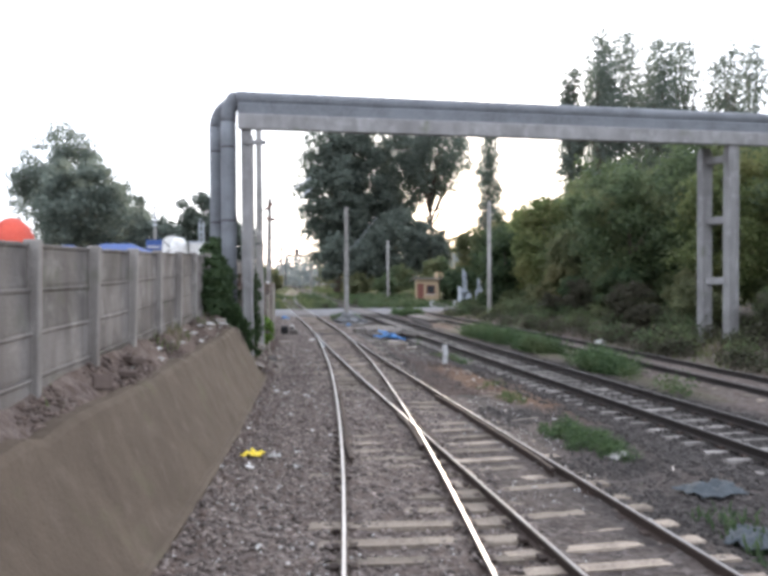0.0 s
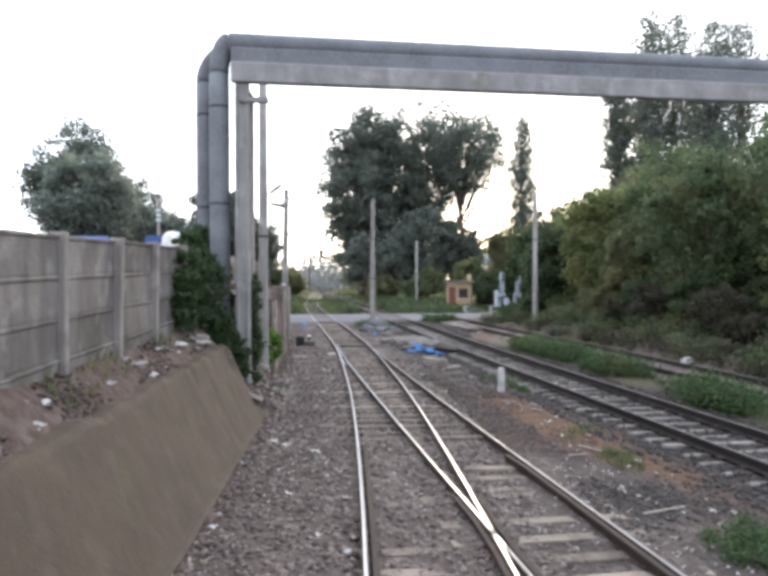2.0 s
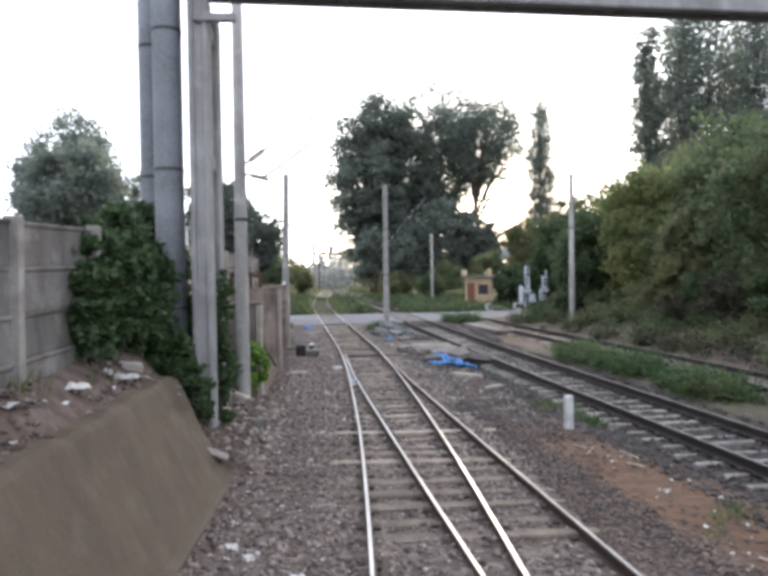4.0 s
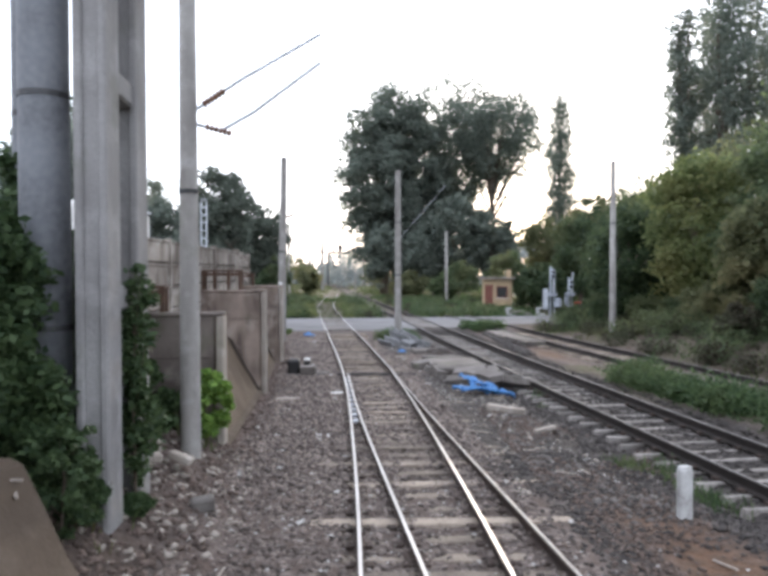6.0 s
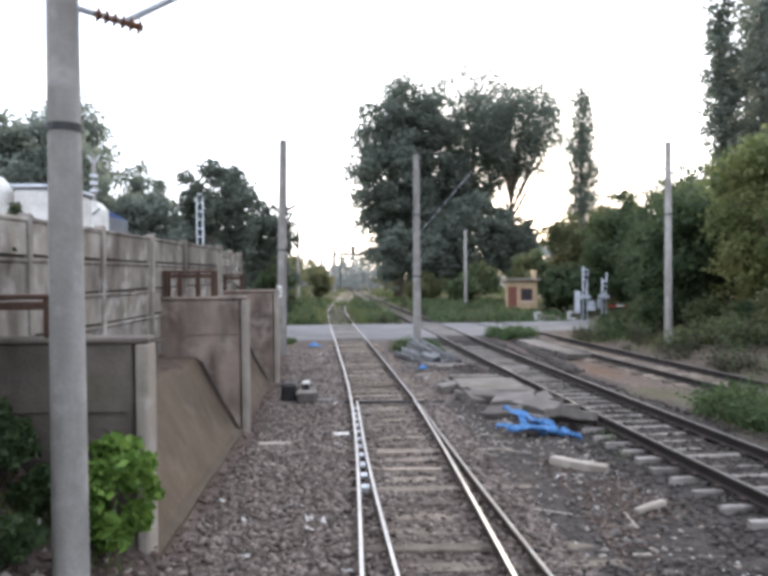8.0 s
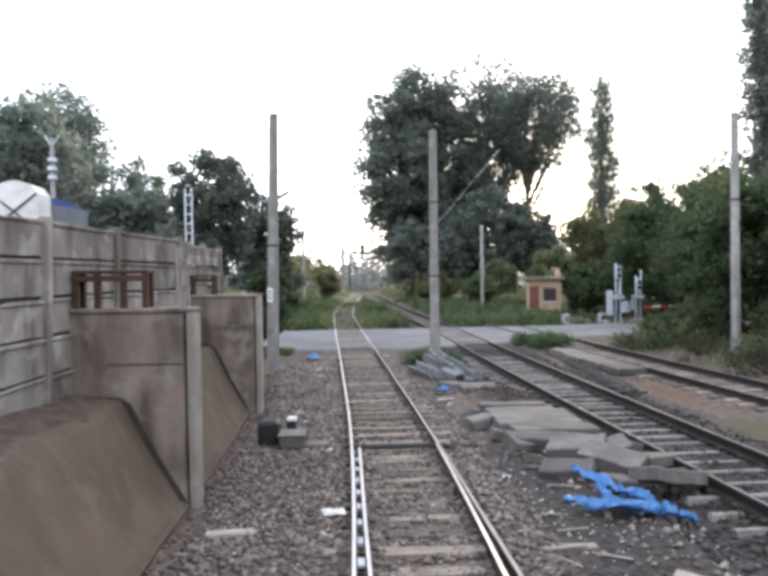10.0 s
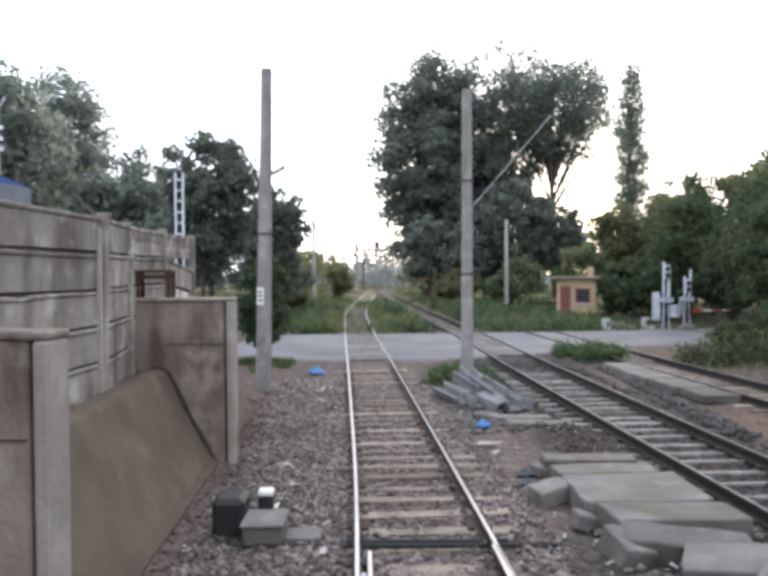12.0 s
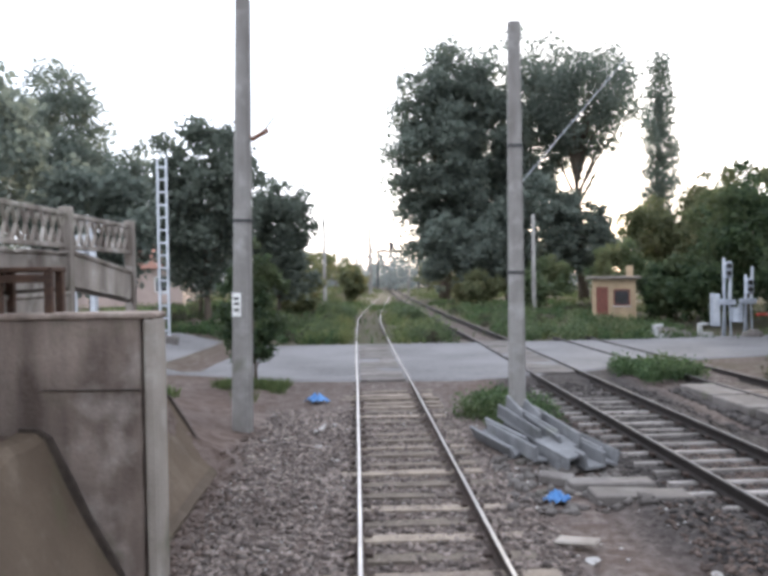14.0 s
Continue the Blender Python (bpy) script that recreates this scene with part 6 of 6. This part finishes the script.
def crumpled(name, label, category, x, y, w, d, h, mat, rz, seed, n=16, group=""):
    """A thin crumpled sheet with folded, ragged edges."""
    bm = B()
    grid = []
    for j in range(n):
        row = []
        for i in range(n):
            u, q = i / (n - 1) - 0.5, j / (n - 1) - 0.5
            e = 1 + 0.35 * bump_noise(u * 2 + seed, q * 2, 2.3)
            z = h * max(0.0, 0.55 + 0.9 * bump_noise(u * 3 + seed * 1.7, q * 3, 1.9) + 0.4 * bump_noise(u * 9, q * 9 + seed, 1.1)) * (1 - 1.2 * max(abs(u), abs(q)))
            row.append(bm.verts.new((u * w * e, q * d * e, max(0.01, z))))
        grid.append(row)
    for j in range(n - 1):
        for i in range(n - 1):
            bm.faces.new((grid[j][i], grid[j][i + 1], grid[j + 1][i + 1], grid[j + 1][i]))
    ob = part(name, bm, mat, smooth=True)
    ob.matrix_basis = pose(x, y, gz(x, y) + 0.03, 0, 0, rz)
    so = ob.modifiers.new("thickness", "SOLIDIFY")
    so.thickness = 0.004
    return tagged(ob, label, category, group)


def torn_sheet(label, x, y, bands, seed):
    """Torn plastic sheeting: twisted, folded bands lying over one another."""
    bm = B()
    for b, (pts, width) in enumerate(bands):
        p = [Vector(q) for q in pts]
        rows = []
        n = 15
        for i in range(n):
            t = i / (n - 1) * (len(p) - 1)
            k = min(int(t), len(p) - 2)
            c = p[k].lerp(p[k + 1], t - k)
            d = (p[k + 1] - p[k]).normalized()
            side = Vector((-d.y, d.x, 0))
            w = width * (0.75 + 0.5 * bump_noise(seed + b, i * 0.3, 1.0)) * (0.55 if i in (0, n - 1) else 1)
            rows.append([bm.verts.new(c + side * (q - 2.5) / 2.5 * w + Vector((0.04 * bump_noise(seed + i, q + b, 1.9), 0.04 * bump_noise(q, seed + i, 1.7), 0.10 * bump_noise(seed + i * 0.7, q * 1.3 + b, 1.3) + 0.04 * math.cos(q * 2.4 + b + i * 0.5)))) for q in range(6)])
        for r0, r1 in zip(rows, rows[1:]):
            for q in range(5):
                bm.faces.new((r0[q], r0[q + 1], r1[q + 1], r1[q]))
    ob = part("plastic_sheet", bm, M_BLUE, smooth=True)
    ob.matrix_basis = pose(x, y, gz(x, y) + 0.06)
    so = ob.modifiers.new("thickness", "SOLIDIFY")
    so.thickness = 0.006
    return tagged(ob, label, "plastic sheet")


torn_sheet("crumpled bright blue plastic sheet on the rubble", 4.72, 30.05, (
    (((-0.35, 0.62, 0.34), (-0.18, 0.4, 0.3), (0.1, 0.16, 0.2), (0.42, -0.1, 0.12)), 0.11),
    (((-0.62, -0.05, 0.12), (-0.3, -0.18, 0.12), (0.05, -0.3, 0.12), (0.45, -0.28, 0.08)), 0.12),
    (((-0.05, 0.3, 0.24), (-0.08, 0.0, 0.18), (-0.1, -0.25, 0.13)), 0.10),
    (((0.15, 0.12, 0.2), (0.4, 0.05, 0.16), (0.5, -0.18, 0.1), (0.3, -0.36, 0.08)), 0.10),
    (((-0.3, -0.1, 0.1), (0.0, -0.12, 0.1), (0.3, -0.14, 0.08)), 0.13)), 3)
torn_sheet("torn end of a blue plastic sheet", 5.45, 29.75, (
    (((-0.25, 0.22, 0.14), (0.0, 0.1, 0.12), (0.2, -0.15, 0.06)), 0.1),
    (((-0.5, 0.2, 0.08), (-0.28, 0.2, 0.12), (-0.05, 0.1, 0.08)), 0.05)), 5)
crumpled("plastic_bag", "blue plastic bag lying by the road", "plastic bag", -0.9, 47.0, 0.42, 0.42, 0.25, M_BLUE, 30, 6, 14)
crumpled("plastic_bag", "small blue bag in the rubble", "plastic bag", 3.35, 39.7, 0.3, 0.22, 0.2, M_BLUE, 10, 7, 10)
crumpled("yellow_bag", "torn yellow and white plastic bag on the ballast", "plastic bag", 0.15, 8.25, 0.36, 0.24, 0.13, M_YELLOW, -15, 8, 14)
crumpled("paper_sheet", "scrap of white paper beside the yellow bag", "paper", 0.52, 8.15, 0.22, 0.15, 0.1, M_PAPER, 10, 9, 9)
crumpled("paper_sheet", "folded white cardboard beside the rail", "paper", 1.1, 30.0, 0.3, 0.22, 0.07, M_WHITE, 10, 10, 8)
crumpled("plastic_sheet", "dark bluish rag among the weeds", "rag", 6.9, 5.6, 0.9, 0.6, 0.16, M_RAG, 10, 11, 16)
crumpled("plastic_sheet", "dark bluish rag among the weeds", "rag", 6.4, 3.9, 0.8, 0.6, 0.16, M_RAG, 50, 12, 16)
crumpled("plastic_bag", "white plastic bag near the weeds", "plastic bag", 6.35, 7.6, 0.35, 0.25, 0.2, M_PAPER, 30, 13, 10)
crumpled("paper_sheet", "white litter caught on the bank", "paper", -1.6, 15.3, 0.3, 0.26, 0.12, M_PAPER, 30, 14, 12)
crumpled("paper_sheet", "white litter caught on the bank", "paper", -1.62, 12.5, 0.3, 0.14, 0.1, M_PAPER, 10, 15, 10)
slab(5.35, 25.6, 0.09, (0.55, 0.09, 0.08), 0, -4, 28, "pale broken concrete stake on the dirt", M_EDGE)
slab(5.0, 27.6, 0.10, (0.9, 0.2, 0.14), 0, 3, -30, "pale broken concrete stake on the dirt", M_EDGE)
slab(-0.1, 29.4, 0.05, (0.6, 0.16, 0.08), 0, 2, 12, "pale broken stake on the dirt", M_EDGE)

LITTER = random.Random(5)
scrap = []
for k in range(6):
    bm = B()
    n = 4
    gr = [[bm.verts.new(((i / 3 - 0.5) * (1 + 0.3 * LITTER.uniform(-1, 1)), (j / 3 - 0.5) * 0.7, 0.12 + 0.3 * LITTER.uniform(-0.5, 1))) for i in range(n)] for j in range(n)]
    for j in range(3):
        for i in range(3):
            bm.faces.new((gr[j][i], gr[j][i + 1], gr[j + 1][i + 1], gr[j + 1][i]))
    me = bpy.data.meshes.new("litter_scrap")
    bm.to_mesh(me)
    bm.free()
    me.materials.append(M_PAPER)
    scrap.append(me)
for k in range(290):
    zone = LITTER.random()
    if zone < 0.45:
        y = LITTER.uniform(3, 45)
        x = a_left(y) - LITTER.uniform(0.15, 1.95)
    elif zone < 0.85:
        y = LITTER.uniform(8, 46)
        x = LITTER.uniform(a_left(y) + 2.2, t2(y) - 1.4) if y > 20 else LITTER.uniform(5.6, 7)
    else:
        y = LITTER.uniform(6, 23)
        x = LITTER.uniform(-1.75, -1.35)
    s = 0.04 + 0.11 * LITTER.random() ** 2
    ob = shared("litter_scrap", scrap[k % 6], None, pose(x, y, gz(x, y) + 0.01, LITTER.uniform(-15, 15), LITTER.uniform(-15, 15), LITTER.uniform(0, 360)) @ Matrix.Diagonal((s, s, s, 1)))
    tagged(ob, "pale scrap of paper or plastic litter", "litter", "litter scraps")

# pale broken sticks and laths in the dirt
sticks = []
for k in range(4):
    bm = box(B(), (0, 0, 0), (0.03, 0.30 + 0.10 * k, 0.02), None, 0.004)
    for v in bm.verts:
        v.co += Vector((0.02 * math.sin(v.co.y * 9 + k), 0, 0.012 * math.cos(v.co.y * 7 + k)))
    me = bpy.data.meshes.new("stick")
    bm.to_mesh(me)
    bm.free()
    me.materials.append(M_EDGE)
    sticks.append(me)
for k in range(44):
    y = LITTER.uniform(6, 45)
    x = a_left(y) - LITTER.uniform(0.2, 1.9) if k % 4 == 0 else LITTER.uniform(a_left(y) + 2.3, t2(y) - 1.5) if y > 20 else LITTER.uniform(5.4, 7)
    ob = shared("stick", sticks[k % 4], None, pose(x, y, gz(x, y) + 0.02, LITTER.uniform(-4, 4), LITTER.uniform(-6, 6), LITTER.uniform(0, 360)) @ Matrix.Diagonal((1, LITTER.uniform(0.5, 1.1), 1, 1)))
    tagged(ob, "pale broken lath lying in the dirt", "stick", "broken sticks")

for x, y, w, h, r, sd in ((3.7, 36.5, 0.42, 0.1, 20, 31), (3.6, 36.05, 0.34, 0.09, 60, 32), (3.95, 36.85, 0.4, 0.1, 10, 33)):
    crumpled("plastic_sheet", "dark bluish tarpaulin scrap beside the slabs", "tarpaulin", x, y, w, w * 0.7, h, M_RAG, r, sd, 12)


# dry branches and litter on the bank top beside the ivy
for k, (x, y, r) in enumerate(((-1.35, 17.5, 62), (-1.2, 17.75, 100), (-1.5, 17.1, 75), (-1.15, 17.9, 30))):
    ob = shared("stick", sticks[k], None, pose(x, y, gz(x, y) + 0.06, 6, 8 - 5 * k, r))
    tagged(ob, "pale dry branch lying on the bank top", "stick", "broken sticks")
crumpled("paper_sheet", "torn white rag on the bank top", "paper", -1.5, 16.6, 0.42, 0.26, 0.12, M_PAPER, 20, 17, 12)

# pieces lying on the bare slope by the gantry
slab(-0.62, 17.9, 0.42, (0.5, 0.4, 0.1), -20, 24, 20, "cracked cement piece leaning on the slope", M_EDGE)
slab(-0.95, 20.9, 0.86, (0.3, 0.2, 0.12), 8, 14, 40, "broken pale brick on the slope", M_EDGE)
slab(-0.7, 21.5, 0.68, (0.34, 0.16, 0.1), -6, 18, -15, "broken pale brick on the slope", M_EDGE)
slab(-1.6, 17.3, 1.86, (0.32, 0.22, 0.12), 4, 9, 25, "broken pale slab on the bank top", M_EDGE)
slab(-1.55, 5.6, 1.78, (0.26, 0.05, 0.2), -20, 5, 30, "thin broken slab stuck in the bank", M_CLOD)
slab(-1.62, 7.4, 1.86, (0.3, 0.2, 0.12), 4, 9, 65, "broken brick on the bank", M_CLOD)
slab(-1.5, 6.6, 1.76, (0.26, 0.14, 0.1), 4, 9, 15, "broken brick on the bank", M_CLOD)

# ---- loose stones ----
def stones(name, label, pts, size, seed, mat=None):
    """Angular stones, eight faces each, sunk a little into the ground."""
    rng = np.random.default_rng(seed)
    n = len(pts)
    base = np.array([(1, 0, 0), (0, 1, 0), (-1, 0, 0), (0, -1, 0), (0, 0, 1), (0, 0, -1)], dtype=float)
    tri = np.array([(0, 1, 4), (1, 2, 4), (2, 3, 4), (3, 0, 4), (1, 0, 5), (2, 1, 5), (3, 2, 5), (0, 3, 5)])
    s = size * rng.uniform(0.5, 1.5, (n, 1, 1)) * np.concatenate([rng.uniform(0.7, 1.4, (n, 1, 2)), rng.uniform(0.45, 0.9, (n, 1, 1))], 2)
    v = (base[None] + rng.normal(0, 0.22, (n, 6, 3))) * s
    a = rng.uniform(0, 6.283, n)
    c, q = np.cos(a)[:, None], np.sin(a)[:, None]
    v = np.stack([v[..., 0] * c - v[..., 1] * q, v[..., 0] * q + v[..., 1] * c, v[..., 2]], 2)
    o = np.column_stack([pts, [gz(x, y) for x, y in pts]])
    o[:, 2] += size * 0.25
    v += o[:, None, :]
    f = (tri[None] + np.arange(n)[:, None, None] * 6).reshape(-1, 3)
    me = bpy.data.meshes.new(name)
    me.vertices.add(n * 6)
    me.vertices.foreach_set("co", v.astype(np.float32).ravel())
    me.loops.add(len(f) * 3)
    me.loops.foreach_set("vertex_index", f.astype(np.int32).ravel())
    me.polygons.add(len(f))
    me.polygons.foreach_set("loop_start", np.arange(0, len(f) * 3, 3, dtype=np.int32))
    me.materials.append(mat or M_STONE)
    me.update(calc_edges=True)
    return tagged(new(name, me), label, "gravel", kind="stuff")


M_STONE2 = surface("dark_ballast_stone", (0.058, 0.051, 0.048), (0.032, 0.028, 0.026), (0.09, 0.08, 0.075), 0.9, island=0.45, bump=0)
sr = np.random.default_rng(77)
stones("gravel", "grey-brown ballast stones along the running line", scatter(sr, 24000, -2.0, 2.4, 1, 46, a_left, lambda x, y: 0.6 if -0.1 < x - a_left(y) < 1.6 else 1), 0.034, 1)
stones("gravel", "fine ballast near the switch", scatter(sr, 9000, -1.9, 2.2, 22, 46, a_left, lambda x, y: 0.5 if -0.1 < x - a_left(y) < 1.6 else 1), 0.042, 2)
stones("gravel", "grey ballast shoulders of the rusty line", scatter(sr, 15000, -2.1, 1.9, 4, 50, t2, lambda x, y: 0.8 if abs(x - t2(y)) < 0.85 else 1), 0.04, 3, M_STONE2)
stones("rubble", "broken stones heaped beside the old slabs", scatter(sr, 500, 8.15, 8.6, 39, 49), 0.08, 9, M_STONE2)
stones("gravel", "loose stones on the dirt strip", scatter(sr, 9000, 4.4, 7.0, 14, 46, None, lambda x, y: patch(0.5, 0.15)(x, y) * (1 - 0.85 * soil(x, y)[1])), 0.03, 4, M_CLOD)
stones("gravel", "dark loose stones on the dirt strip", scatter(sr, 9000, 1.75, 4.6, 2, 24, r_left, lambda x, y: patch(0.6, 0.3)(x, y) * (1 - soil(x, y)[1])), 0.028, 10, M_STONE2)
stones("rubble", "scattered concrete rubble between the tracks", scatter(sr, 260, 4.2, 6.4, 21, 34, None, patch(0.5, 0.1)), 0.05, 5, M_SLAB)
stones("rubble", "pale broken rubble strewn round the blue sheet", scatter(sr, 120, 4.1, 5.9, 23.5, 31.5), 0.04, 11, M_EDGE)
stones("rubble", "earth clods and stones on the bank", scatter(sr, 1100, -1.85, -1.3, 2, 17.5, None, patch(0.7, 0.1)), 0.042, 6, M_CLOD)
stones("rubble", "stones and clods on the bare slope", scatter(sr, 1300, -2.4, -0.3, 18, 23.6), 0.04, 7, M_CLOD)
stones("rubble", "broken stones at the foot of the retaining walls", scatter(sr, 1500, -2.2, -1.7, 2, 44, a_left), 0.04, 8, M_CLOD)
stones("rubble", "pale broken chunks along the torn sheet and stakes", scatter(sr, 170, 4.6, 6.3, 20.5, 30.5, lambda y: (25 - y) * 0.06), 0.045, 12, M_SLAB)
stones("rubble", "broken concrete lumps heaped under the slabs", scatter(sr, 260, 4.0, 6.3, 30.6, 37.2), 0.075, 13, M_SLAB)
stones("rubble", "broken lumps in front of the cable troughs", scatter(sr, 260, 2.75, 4.7, 39.3, 42.3), 0.075, 14, M_SLAB)
stones("gravel", "pale chips and crumbs among the ballast", scatter(sr, 2600, -2.0, 4.2, 2, 46, a_left, patch(0.45, 0.25)), 0.02, 15, M_PAPER)
stones("rubble", "brick and concrete bits on the bare slope", scatter(sr, 240, -1.5, 0.1, 18.4, 23.4), 0.05, 16, M_EDGE)
